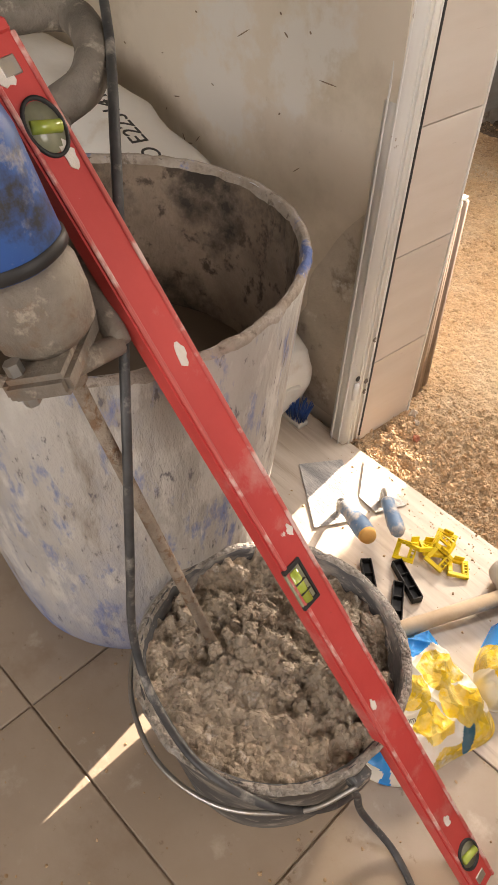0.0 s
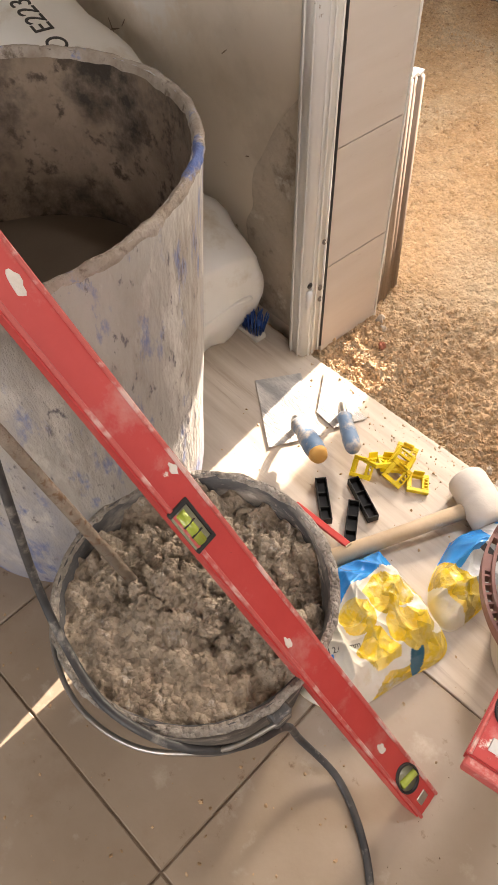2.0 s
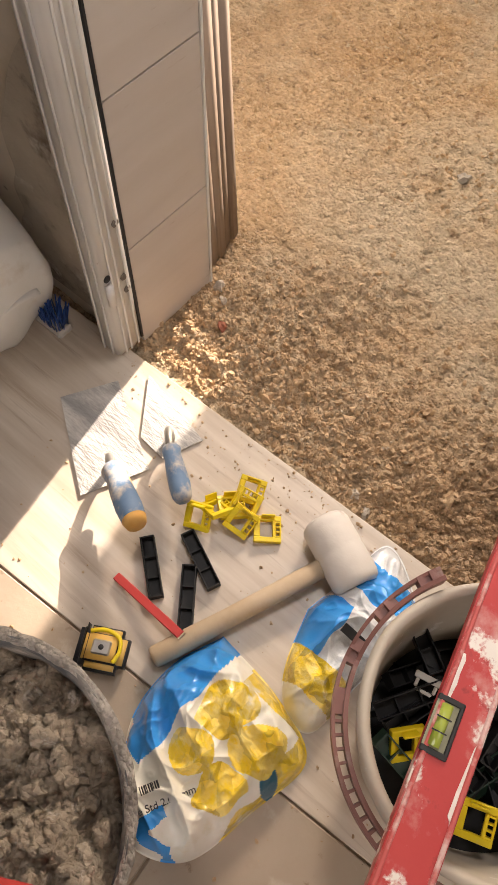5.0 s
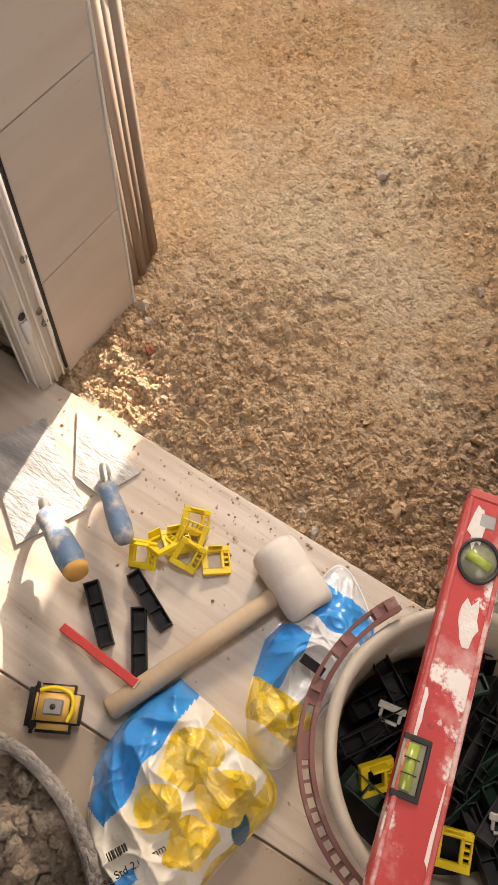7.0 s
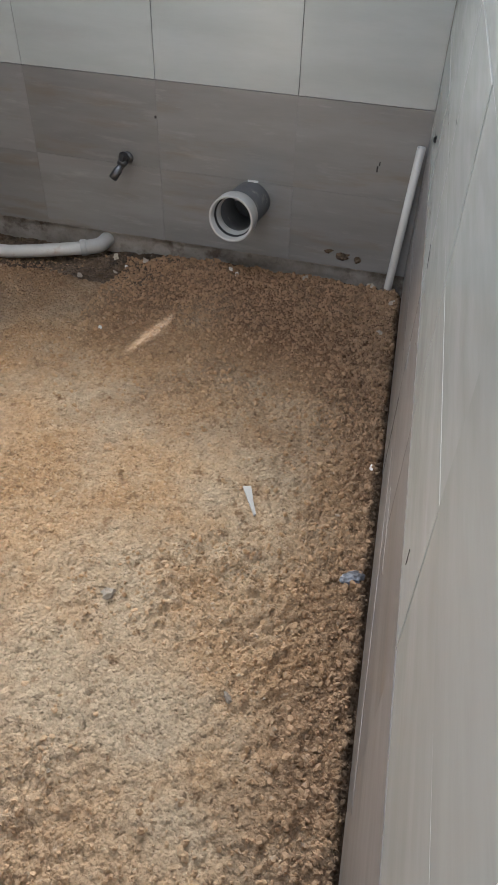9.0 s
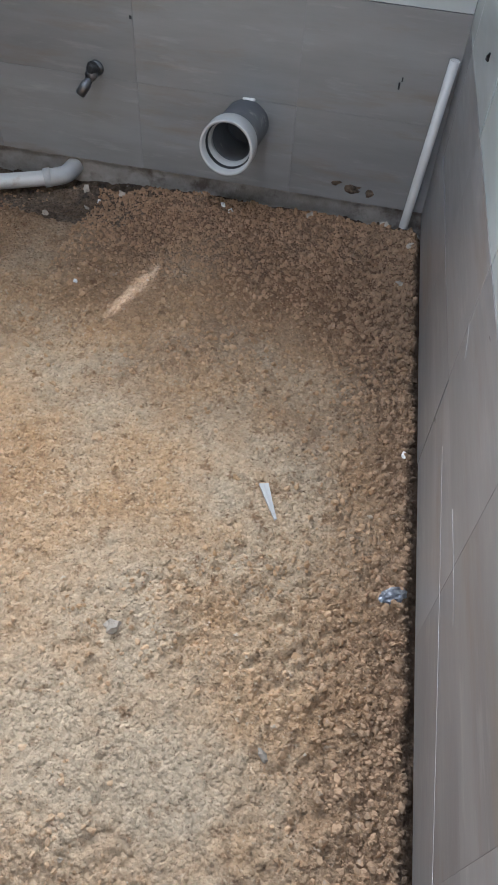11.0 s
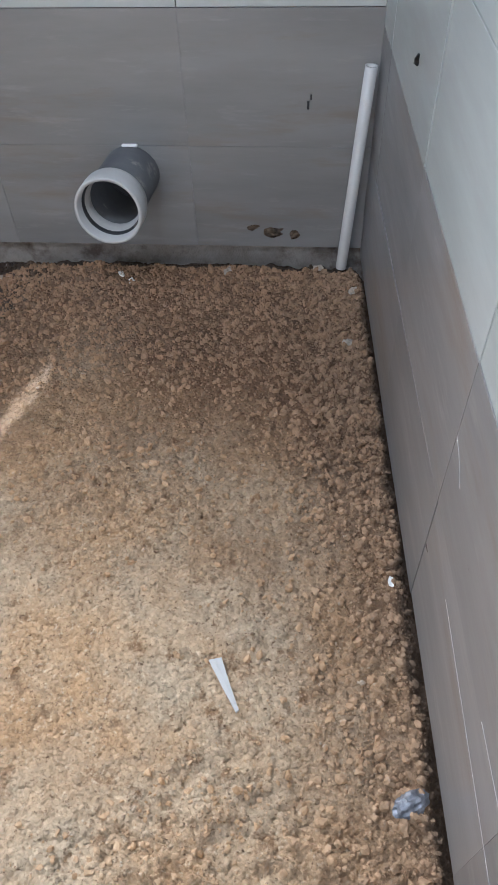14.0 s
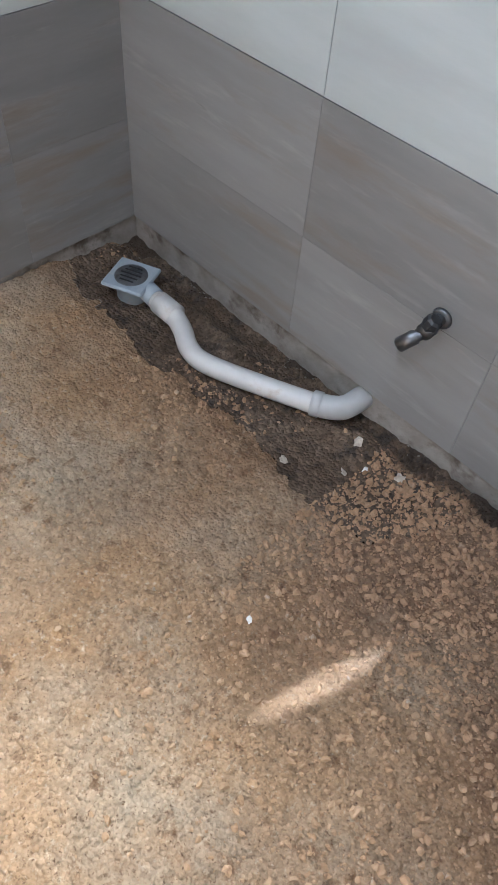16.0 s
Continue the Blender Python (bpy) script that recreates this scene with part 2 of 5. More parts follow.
def thing(name, m, label, category, group=""):
    ob = new(name)
    ob.empty_display_size = 0.05
    ob.matrix_world = m
    return tagged(ob, label, category, group)


def box(bm, x0, y0, z0, x1, y1, z1, m=None, bevel=0.0, seg=1):
    vs = bmesh.ops.create_cube(bm, size=1)["verts"]
    mm = Matrix.Translation(((x0 + x1) / 2, (y0 + y1) / 2, (z0 + z1) / 2)) @ Matrix.Diagonal((x1 - x0, y1 - y0, z1 - z0, 1))
    bmesh.ops.transform(bm, matrix=mm, verts=vs)
    if bevel:
        es = list({e for v in vs for e in v.link_edges})
        out = bmesh.ops.bevel(bm, geom=es, offset=bevel, segments=seg, affect="EDGES")
        vs = list({v for f in out["faces"] for v in f.verts} | {v for v in vs if v.is_valid})
    if m is not None:
        bmesh.ops.transform(bm, matrix=m, verts=vs)
    return bm


def boxed(*a, **k):
    return box(bmesh.new(), *a, **k)


def lathe(profile, n=48, wobble=0.0, seed=0.0):
    """A turned shape about z, out of (radius, height) pairs; wobble makes it uneven."""
    bm = bmesh.new()
    rings = []
    for r, z in profile:
        if r < 1e-5:
            rings.append([bm.verts.new((0, 0, z))])
            continue
        ring = []
        for i in range(n):
            a = 2 * math.pi * i / n
            rr = r
            if wobble:
                rr *= 1 + wobble * noise.noise((math.cos(a) * 1.3 + seed, math.sin(a) * 1.3, z * 4))
            ring.append(bm.verts.new((rr * math.cos(a), rr * math.sin(a), z)))
        rings.append(ring)
    for a, b in zip(rings, rings[1:]):
        for i in range(n):
            j = (i + 1) % n
            if len(a) == 1 and len(b) > 1:
                bm.faces.new((a[0], b[j], b[i]))
            elif len(b) == 1 and len(a) > 1:
                bm.faces.new((a[i], a[j], b[0]))
            elif len(a) > 1:
                bm.faces.new((a[i], a[j], b[j], b[i]))
    bmesh.ops.recalc_face_normals(bm, faces=bm.faces)
    return bm


def spline(points, steps=8):
    p = [Vector(q) for q in points]
    p = [2 * p[0] - p[1]] + p + [2 * p[-1] - p[-2]]
    out = []
    for i in range(1, len(p) - 2):
        for k in range(steps):
            t = k / steps
            a, b, c, d = p[i - 1:i + 3]
            out.append(0.5 * ((2 * b) + (c - a) * t + (2 * a - 5 * b + 4 * c - d) * t * t + (3 * b - a - 3 * c + d) * t ** 3))
    return out + [p[-2]]


def tube(points, radius, n=10, steps=8, straight=False, flat=1.0, bm=None, up=(0, 0, 1)):
    """A capped tube along points; radius is one number or one for each end."""
    pts = [Vector(q) for q in points] if straight else spline(points, steps)
    own = bm is None
    bm = bmesh.new() if own else bm
    r0, r1 = radius if isinstance(radius, tuple) else (radius, radius)
    rings = []
    for i, q in enumerate(pts):
        d = (pts[min(i + 1, len(pts) - 1)] - pts[max(i - 1, 0)]).normalized()
        side = d.cross(Vector(up))
        if side.length < 1e-3:
            side = d.cross(Vector((0, 1, 0)))
        side.normalize()
        top = side.cross(d)
        r = r0 + (r1 - r0) * i / (len(pts) - 1)
        rings.append([bm.verts.new(q + side * r * math.cos(2 * math.pi * k / n) + top * r * flat * math.sin(2 * math.pi * k / n)) for k in range(n)])
    for a, b in zip(rings, rings[1:]):
        for k in range(n):
            bm.faces.new((a[k], a[(k + 1) % n], b[(k + 1) % n], b[k]))
    bm.faces.new(rings[0][::-1])
    bm.faces.new(rings[-1])
    if own:
        bmesh.ops.recalc_face_normals(bm, faces=bm.faces)
    return bm


def pebble(bm, at, size, rng, sub=1):
    vs = bmesh.ops.create_icosphere(bm, subdivisions=sub, radius=1)["verts"]
    o = Vector((rng.uniform(-50, 50), rng.uniform(-50, 50), 0))
    for v in vs:
        v.co *= 1 + 0.8 * noise.noise(v.co * 1.5 + o)
    m = pose(*at, rng.uniform(0, 360), rng.uniform(0, 360), rng.uniform(0, 360)) @ Matrix.Diagonal((size, size * rng.uniform(0.6, 0.95), size * rng.uniform(0.45, 0.8), 1))
    bmesh.ops.transform(bm, matrix=m, verts=vs)
    return bm


def scatter(name, places, mat, seed, parent=None):
    """Many small stones in one mesh: places are (x, y, z, size)."""
    rg = np.random.RandomState(seed)
    shapes = []
    for k in range(16):
        bm = pebble(bmesh.new(), (0, 0, 0), 1.0, random.Random(seed * 50 + k), 1 + (k % 4 == 0))
        bm.verts.index_update()
        shapes.append((np.array([v.co[:] for v in bm.verts]), [[v.index for v in f.verts] for f in bm.faces]))
        bm.free()
    verts, faces, total = [], [], 0
    for k, (x, y, z, s) in enumerate(places):
        vs, fs = shapes[k % 16]
        a = rg.rand() * 6.283
        c, d = math.cos(a) * s, math.sin(a) * s
        verts.append(np.stack([vs[:, 0] * c - vs[:, 1] * d + x, vs[:, 0] * d + vs[:, 1] * c + y, vs[:, 2] * s + z], 1))
        faces += [[i + total for i in f] for f in fs]
        total += len(vs)
    me = bpy.data.meshes.new(name)
    me.from_pydata(np.concatenate(verts).tolist(), [], faces)
    me.materials.append(mat)
    ob = new(name, me)
    ob.parent = parent
    ob["kind"] = "stuff"
    return ob


def prism(bm, poly, z0, z1):
    lo = [bm.verts.new((x, y, z0)) for x, y in poly]
    hi = [bm.verts.new((x, y, z1)) for x, y in poly]
    bm.faces.new(lo[::-1])
    bm.faces.new(hi)
    for i in range(len(poly)):
        j = (i + 1) % len(poly)
        bm.faces.new((lo[i], lo[j], hi[j], hi[i]))
    bmesh.ops.recalc_face_normals(bm, faces=bm.faces)
    return bm


# ---- plan ----
BACK_Y = 3.305
DOOR_L, DOOR_R, WALL_F, WALL_B = 0.595, 1.318, 1.325, 1.535
JAMB_LEAN = 0.05
WIN = (-0.10, 0.43, 1.04, 1.75)


def right_x(y):
    """The bathroom's right wall runs a little askew."""
    return 1.410 - 0.057 * y


RIGHT_TURN = math.degrees(math.atan(0.057))


def soil_height(x, y):
    p = Vector((x, y, 0))
    z = -0.022 + 0.012 * min(1, max(0, (y - 1.7) / 1.2))
    z += 0.012 * noise.noise(p * 2.2) + 0.008 * noise.noise(p * 6 + Vector((3, 1, 0)))
    near = max(0.0, 1 - abs(y - 1.43) / 0.2)
    edge = max(0.0, 1 - (right_x(y) - x) / 0.3)
    rough = 0.45 + 0.9 * max(0.0, noise.noise(p * 3.1 + Vector((8, 0, 2))) + 0.15) + 0.55 * near + 0.5 * edge
    rough *= 1.65
    z += rough * (0.0055 * noise.noise(p * 21) + 0.0045 * noise.noise(p * 47) + 0.0030 * noise.noise(p * 80))
    cell = noise.voronoi(p * 42 + 0.4 * noise.noise_vector(p * 20))[0]
    z += rough * 0.0065 * max(0.0, 0.6 - cell[0])
    cell = noise.voronoi(p * 90 + Vector((5, 5, 0)))[0]
    z += rough * 0.0036 * max(0.0, 0.6 - cell[0])
    # trench for the waste pipe
    dx = max(0.0, abs(x + 0.02) - 0.36)
    dy = abs(y - 3.19)
    d = math.hypot(dx, dy)
    z -= 0.045 * max(0.0, 1 - d / 0.14) ** 0.7
    # heaped at the back corner
    z += 0.018 * max(0.0, 1 - math.hypot(x - 0.75, y - 3.2) / 0.5)
    # settled away from the walls, leaving a dark gap
    z -= 0.046 * max(0.0, min(1.0, (y - 3.240 - 0.02 * noise.noise(p * 11)) / 0.05))
    z -= 0.024 * max(0.0, min(1.0, (0.014 + 0.014 * noise.noise(p * 13) - right_x(y) + x) / 0.022))
    if y < 1.345:
        z = min(z, -0.006)
    return z


def height_field(name, x0, y0, x1, y1, step, mat, keep, label, category):
    nx, ny = int((x1 - x0) / step) + 1, int((y1 - y0) / step) + 1
    verts = [(x0 + i * step, y0 + j * step, soil_height(x0 + i * step, y0 + j * step)) for j in range(ny) for i in range(nx)]
    faces = []
    for j in range(ny - 1):
        for i in range(nx - 1):
            if keep(x0 + (i + 0.5) * step, y0 + (j + 0.5) * step):
                a = j * nx + i
                faces.append((a, a + 1, a + nx + 1, a + nx))
    me = bpy.data.meshes.new(name)
    me.from_pydata(verts, [], faces)
    me.materials.append(mat)
    me.shade_smooth()
    return tagged(new(name, me), label, category, "", "structure")


# ---- the shell ----
GRID_TURN, PITCH = 4.6, 0.468
GRID = pose(1.175, 0.485, 0, 0, 0, GRID_TURN)


def threshold_y(x):
    return 1.311 + 0.028 * (x - 0.6)


floor_bed = add("floor", boxed(-1.7, -2.3, -0.2, 2.9, 1.30, -0.006), M_GROUT, None, False, "dusty beige tiled floor with dirt-filled joints", "floor", "", "structure")


def in_trench(x, y):
    d = math.hypot(max(0.0, abs(x - 0.03) - 0.38), y - 3.205)
    return d < 0.125 + 0.045 * noise.noise(Vector((x * 9, y * 9, 0))) + 0.02 * noise.noise(Vector((x * 40, y * 40, 1)))


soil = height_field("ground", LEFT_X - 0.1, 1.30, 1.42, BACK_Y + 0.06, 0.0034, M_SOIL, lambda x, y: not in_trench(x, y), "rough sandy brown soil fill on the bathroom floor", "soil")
height_field("ground_damp", LEFT_X - 0.1, 3.0, 0.62, BACK_Y + 0.06, 0.0042, M_SOIL_DAMP, in_trench, "dark damp soil in the pipe trench", "soil")

wall_front = new("wall_front")
tagged(wall_front, "scuffed off-white plastered wall with a door opening", "wall", "", "structure")
bm = bmesh.new()
box(bm, -1.7, WALL_F, -0.2, DOOR_L - 0.012, WALL_B, 2.7)
for v in bm.verts:
    if v.co.y > WALL_B - 0.01:
        v.co.y = 1.512 + JAMB_LEAN * v.co.z
part("wall_section", bm, M_PLASTER, wall_front, "", False)
bm = bmesh.new()
box(bm, DOOR_R + 0.012, WALL_F + 0.012, -0.2, 2.9, WALL_B, 2.7)
part("wall_section", bm, M_PLASTER, wall_front, "", False)
bm = bmesh.new()
box(bm, DOOR_L - 0.012, WALL_F, 2.08, DOOR_R + 0.012, WALL_B, 2.7)
part("lintel", bm, M_PLASTER, wall_front, "", False)
# unseen walls that close the room and hold back bounce
for nm, b in (("wall_west", (-1.9, -2.3, -0.2, -1.7, 1.535, 2.7)),):
    add(nm, boxed(*b), M_UNSEEN, None, False, "unseen grey wall closing the room", "wall", "", "structure")
bm = bmesh.new()
for b in ((2.3, -2.3, -0.2, 2.5, 0.25, 2.7), (2.3, 1.25, -0.2, 2.5, 1.335, 2.7), (2.3, 0.25, -0.2, 2.5, 1.25, 0.85), (2.3, 0.25, 1.95, 2.5, 1.25, 2.7)):
    box(bm, *b)
add("wall_east", bm, M_UNSEEN, None, False, "unseen grey wall with a window opening", "wall", "", "structure")
bm = bmesh.new()
for b in ((-1.9, -2.5, -0.2, 0.6, -2.3, 2.7), (2.25, -2.5, -0.2, 2.5, -2.3, 2.7), (0.6, -2.5, 2.35, 2.25, -2.3, 2.7)):
    box(bm, *b)
add("wall_south", bm, M_UNSEEN, None, False, "unseen grey wall with a wide doorway", "wall", "", "structure")
# unseen ceiling; its opening is added to let light down on the soil
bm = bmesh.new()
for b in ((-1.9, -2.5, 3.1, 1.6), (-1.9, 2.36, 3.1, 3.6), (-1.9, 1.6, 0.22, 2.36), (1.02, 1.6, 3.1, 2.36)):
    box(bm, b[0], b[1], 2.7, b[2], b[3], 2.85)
add("ceiling", bm, M_UNSEEN, None, False, "unseen grey ceiling with an added opening for light", "ceiling", "", "structure")

# bathroom walls: rendered cores, tiles laid on them further down
bm = bmesh.new()
x0, x1, z0, z1 = WIN
for b in ((LEFT_X - 0.2, z1, 1.6, 2.7), (LEFT_X - 0.2, -0.2, 1.6, z0), (LEFT_X - 0.2, z0, x0, z1), (x1, z0, 1.6, z1)):
    box(bm, b[0], BACK_Y + 0.012, b[1], b[2], BACK_Y + 0.13, b[3])
wall_back = add("wall_back", bm, M_MORTAR_BED, None, False, "bathroom wall tiled dark grey below and pale grey above", "wall", "", "structure")
bm = bmesh.new()
for b in ((1.535, -0.2, 1.98, 2.7), (2.72, -0.2, BACK_Y + 0.012, 2.7), (1.98, -0.2, 2.72, 1.33), (1.98, 2.17, 2.72, 2.7)):
    box(bm, LEFT_X - 0.2, b[0], b[1], LEFT_X - 0.012, b[2], b[3])
wall_left = add("wall_left", bm, M_MORTAR_BED, None, False, "bathroom side wall tiled dark grey and pale grey", "wall", "", "structure")
wall_right = add("wall_right", boxed(0.012, 0, -0.2, 0.2, 2.0, 2.7), M_MORTAR_BED, None, False, "bathroom side wall tiled grey below and pale above", "wall", "", "structure")
wall_right.matrix_world = pose(right_x(1.345), 1.345, 0, 0, 0, RIGHT_TURN)

# ---- things of the front room ----
M_DRUM = material("mortar-caked blue plastic", (0.37, 0.345, 0.31), (0.48, 0.455, 0.42), 9, 0.8, 0.8, 60, stretch=(1, 1, 0.35),
                  stains=(((0.30, 0.32, 0.40), 6.0, 0.52, 0.72), ((0.54, 0.52, 0.48), 22, 0.52, 0.62), ((0.30, 0.26, 0.22), 15, 0.55, 0.68), ((0.17, 0.21, 0.37), 26, 0.56, 0.66), ((0.15, 0.14, 0.15), 60, 0.61, 0.67)))
# mortar tones with near-black blotches that deepen the shade inside the drum
M_DRUM_IN = material("dried mortar lining darkened for shade", (0.16, 0.115, 0.08), (0.28, 0.215, 0.16), 8, 0.9, 1.0, 50, stains=(((0.035, 0.027, 0.02), 5, 0.50, 0.62), ((0.07, 0.05, 0.035), 28, 0.55, 0.64)))
M_DRUM_CRUST = material("brown mortar crust", (0.26, 0.21, 0.165), (0.42, 0.37, 0.32), 18, 0.95, 0.9, 90, stains=(((0.10, 0.15, 0.34), 9, 0.58, 0.64), ((0.13, 0.10, 0.075), 30, 0.56, 0.66)))
M_SLURRY = material("muddy water", (0.12, 0.09, 0.064), (0.155, 0.12, 0.09), 4, 0.4, 0.1, 40)
M_MORTAR = material("wet grey-brown mortar", (0.37, 0.295, 0.22), (0.49, 0.41, 0.315), 14, 0.8, 1.0, 260, stains=(((0.26, 0.205, 0.155), 60, 0.56, 0.68), ((0.58, 0.52, 0.44), 45, 0.58, 0.68)))
M_PAIL_BLACK = material("dusty black bucket plastic", (0.045, 0.045, 0.048), (0.10, 0.10, 0.10), 6, 0.6, 0.3, 60, stretch=(1, 1, 2.5), stains=(((0.32, 0.29, 0.25), 7, 0.52, 0.68), ((0.42, 0.38, 0.33), 30, 0.58, 0.68)))
M_CRUST = material("dried mortar crust", (0.27, 0.24, 0.205), (0.42, 0.385, 0.34), 25, 0.95, 0.9, 120, stains=(((0.18, 0.16, 0.14), 18, 0.56, 0.66),))
M_RED = material("chipped red paint", (0.50, 0.042, 0.040), (0.60, 0.070, 0.062), 5, 0.5, 0.12, 70,
                 stains=(((0.60, 0.28, 0.25), 11, 0.55, 0.76), ((0.72, 0.66, 0.60), 26, 0.69, 0.73), ((0.22, 0.02, 0.02), 45, 0.68, 0.76)))
M_RED_WORN = material("badly chipped red paint", (0.44, 0.035, 0.035), (0.53, 0.06, 0.055), 5, 0.5, 0.15, 70,
                      stains=(((0.60, 0.34, 0.31), 14, 0.52, 0.72), ((0.76, 0.71, 0.65), 17, 0.575, 0.62), ((0.30, 0.03, 0.03), 40, 0.62, 0.7)))
M_CHIPPED = material("bare chipped edge", (0.52, 0.10, 0.09), (0.66, 0.45, 0.41), 22, 0.6, 0.2, 90, spread=(0.52, 0.62))
M_VIAL = material("yellow-green vial", (0.30, 0.38, 0.05), (0.40, 0.47, 0.09), 20, 0.15, 0, coat=0.5)
M_VIAL_GLASS = material("clouded vial window", (0.22, 0.22, 0.15), (0.32, 0.32, 0.22), 30, 0.2, 0, coat=0.4)
M_SMEAR = material("plaster smear", (0.70, 0.64, 0.58), (0.80, 0.75, 0.70), 40, 0.9, 0.5, 90)

zone(M_DRUM, (0.14, 0.18, 0.35), (0, 0, -1.0), -0.20, 0.0, 0.30, 14.0, 0.75)
grains(M_MORTAR, 110, 0.16, 0.006)
grains(M_CRUST, 160, 0.2, 0.004)


def axes(x, z):
    """A turn whose x axis is x and whose z axis is as near to z as can be."""
    x = Vector(x).normalized()
    y = Vector(z).cross(x).normalized()
    return Matrix((x, y, x.cross(y))).transposed().to_4x4()


def spirit_level(m, length, width, thick, red, label, smears=(), inset=0.078, cap=None):
    lv = thing("spirit_level", m, label, "spirit level", "red spirit levels")
    h, w, t = length / 2, width / 2, thick / 2
    bm = bmesh.new()
    box(bm, -h + 0.006, -w, -t, h - 0.006, w, t - 0.002, bevel=0.0022, seg=2)
    body = part("body", bm, red, lv, "", False)
    for s in (-1, 1):
        part("rib", boxed(-h + 0.007, s * (w - 0.004) - 0.0025, t - 0.0025, h - 0.007, s * (w - 0.004) + 0.0025, t + 0.0006, bevel=0.0012), M_CHIPPED, lv, "worn rounded edge rib", False)
        part("end_cap", boxed(s * h - 0.006, -w + 0.002, -t + 0.001, s * h + 0.006, w - 0.002, t - 0.003, bevel=0.002), cap or M_BLACK, lv, "scuffed plastic end cap", False)
        # square reflector near each end
        part("badge", boxed(s * (h - 0.030) - 0.008, -0.009, t - 0.004, s * (h - 0.030) + 0.008, 0.009, t - 0.0008, bevel=0.001), M_STEEL, lv, "small dull square plate", False)
        # plumb vial in a round black holder
        c = s * (h - inset)
        r1 = [(0.0, t - 0.003), (0.0203, t - 0.003), (0.0203, t + 0.0012), (0.0235, t + 0.0012), (0.0235, t - 0.003)]
        ring = lathe(r1, 32)
        bmesh.ops.transform(ring, matrix=Matrix.Translation((c, 0, 0)) @ Matrix.Diagonal((1.12, min(1, (w - 0.004) / 0.0235), 1, 1)), verts=ring.verts)
        hold = part("plumb_vial", ring, M_BLACK, lv, "round black vial holder")
        win = lathe([(0, t), (0.0200, t), (0.0200, t - 0.002)], 28)
        bmesh.ops.transform(win, matrix=Matrix.Translation((c, 0, -0.0012)) @ Matrix.Diagonal((1.1, min(1, (w - 0.004) / 0.0235), 1, 1)), verts=win.verts)
        part("window", win, M_VIAL_GLASS, hold)
        tb = tube([(c - 0.004, -0.013, t + 0.0002), (c + 0.004, 0.013, t + 0.0002)], 0.0058, 12, straight=True)
        part("vial", tb, M_VIAL, hold, "yellow-green liquid vial")
    # middle vial sits in a notch on one edge
    nb = bmesh.new()
    box(nb, -0.026, w - 0.026, t - 0.004, 0.026, w - 0.0215, t + 0.0012, bevel=0.001)
    for s in (-1, 1):
        box(nb, s * 0.026 - 0.003, w - 0.026, t - 0.004, s * 0.026 + 0.003, w + 0.0015, t + 0.0012, bevel=0.001)
    hold = part("level_vial", nb, M_BLACK, lv, "black framed vial notch", False)
    part("window", boxed(-0.023, w - 0.0215, t - 0.004, 0.023, w + 0.001, t - 0.0006), M_VIAL_GLASS, hold, "", False)
    part("vial", tube([(-0.021, w - 0.010, t - 0.001), (0.021, w - 0.010, t - 0.001)], 0.0062, 12, straight=True), M_VIAL, hold, "yellow-green liquid vial")
    for s in (-0.007, 0.007):
        part("mark", boxed(s - 0.0006, w - 0.0175, t + 0.0035, s + 0.0006, w - 0.0025, t + 0.0056), M_BLACK, hold, "", False)
    rg = random.Random(length)
    for sx, sy, sl, sw in smears:
        sm = bmesh.new()
        poly = []
        for k in range(14):
            a = 2 * math.pi * k / 14
            q = rg.uniform(0.6, 1.1)
            poly.append((sx + sl * q * math.cos(a), max(-w + 0.002, min(w - 0.002, sy + sw * q * math.sin(a)))))
        prism(sm, poly, t - 0.0022, t - 0.0010)
        part("smear", sm, M_SMEAR, lv, "dried plaster smear", False)
    return lv


# long level, leaning on the drum's rim
LV_DIR = Vector((-0.6322, -0.2031, 1.0)).normalized()
LV_FACE = Vector((0.797, -0.26, 0.546))
turn = axes(LV_DIR, Matrix.Rotation(radians(20), 3, LV_DIR) @ LV_FACE)
spirit_level(Matrix.Translation(Vector((1.046, 0.718, 0.493)) - 0.5 * 0.024 * (turn.to_3x3() @ Vector((0, 0, 1)))) @ turn, 1.199, 0.046, 0.026, M_RED,
             "long red aluminium spirit level leaning on the drum", smears=((0.565, 0.008, 0.011, 0.010), (0.49, -0.008, 0.014, 0.007), (0.29, -0.004, 0.015, 0.007), (0.06, -0.012, 0.008, 0.005), (-0.44, 0.002, 0.01, 0.006), (-0.2, 0.01, 0.009, 0.005)), inset=0.082, cap=M_RED)
# short level, lying across the pail
d2 = Vector((1.241 - 1.308, 1.382 - 1.103, -0.008))
spirit_level(Matrix.Translation((1.318, 1.104, 0.268)) @ axes(d2, (0.03, -0.1, 1)), 0.60, 0.054, 0.024, M_RED_WORN,
             "short battered red spirit level lying across the pail", smears=((0.155, -0.004, 0.028, 0.014), (-0.04, -0.022, 0.05, 0.007), (0.26, 0.01, 0.03, 0.009), (0.05, 0.02, 0.03, 0.005), (-0.2, 0.018, 0.04, 0.006)), cap=M_CHIPPED)

# drum
drum = thing("drum", pose(0.570, 0.757, 0), "large mortar-caked blue plastic drum with muddy water", "drum")
part("shell", lathe([(0.0, 0.0), (0.185, 0.0), (0.205, 0.012), (0.222, 0.05), (0.232, 0.10), (0.243, 0.22), (0.258, 0.38), (0.272, 0.53), (0.282, 0.64), (0.287, 0.676), (0.284, 0.684), (0.277, 0.684)], 96, 0.02, 2.0), M_DRUM, drum)
part("lining", lathe([(0.277, 0.684), (0.272, 0.66), (0.262, 0.53), (0.25, 0.42), (0.24, 0.30), (0.22, 0.27), (0.0, 0.265)], 96, 0.03, 2.0), M_DRUM_IN, drum, "inside caked with dried mortar, coloured dark for shade")
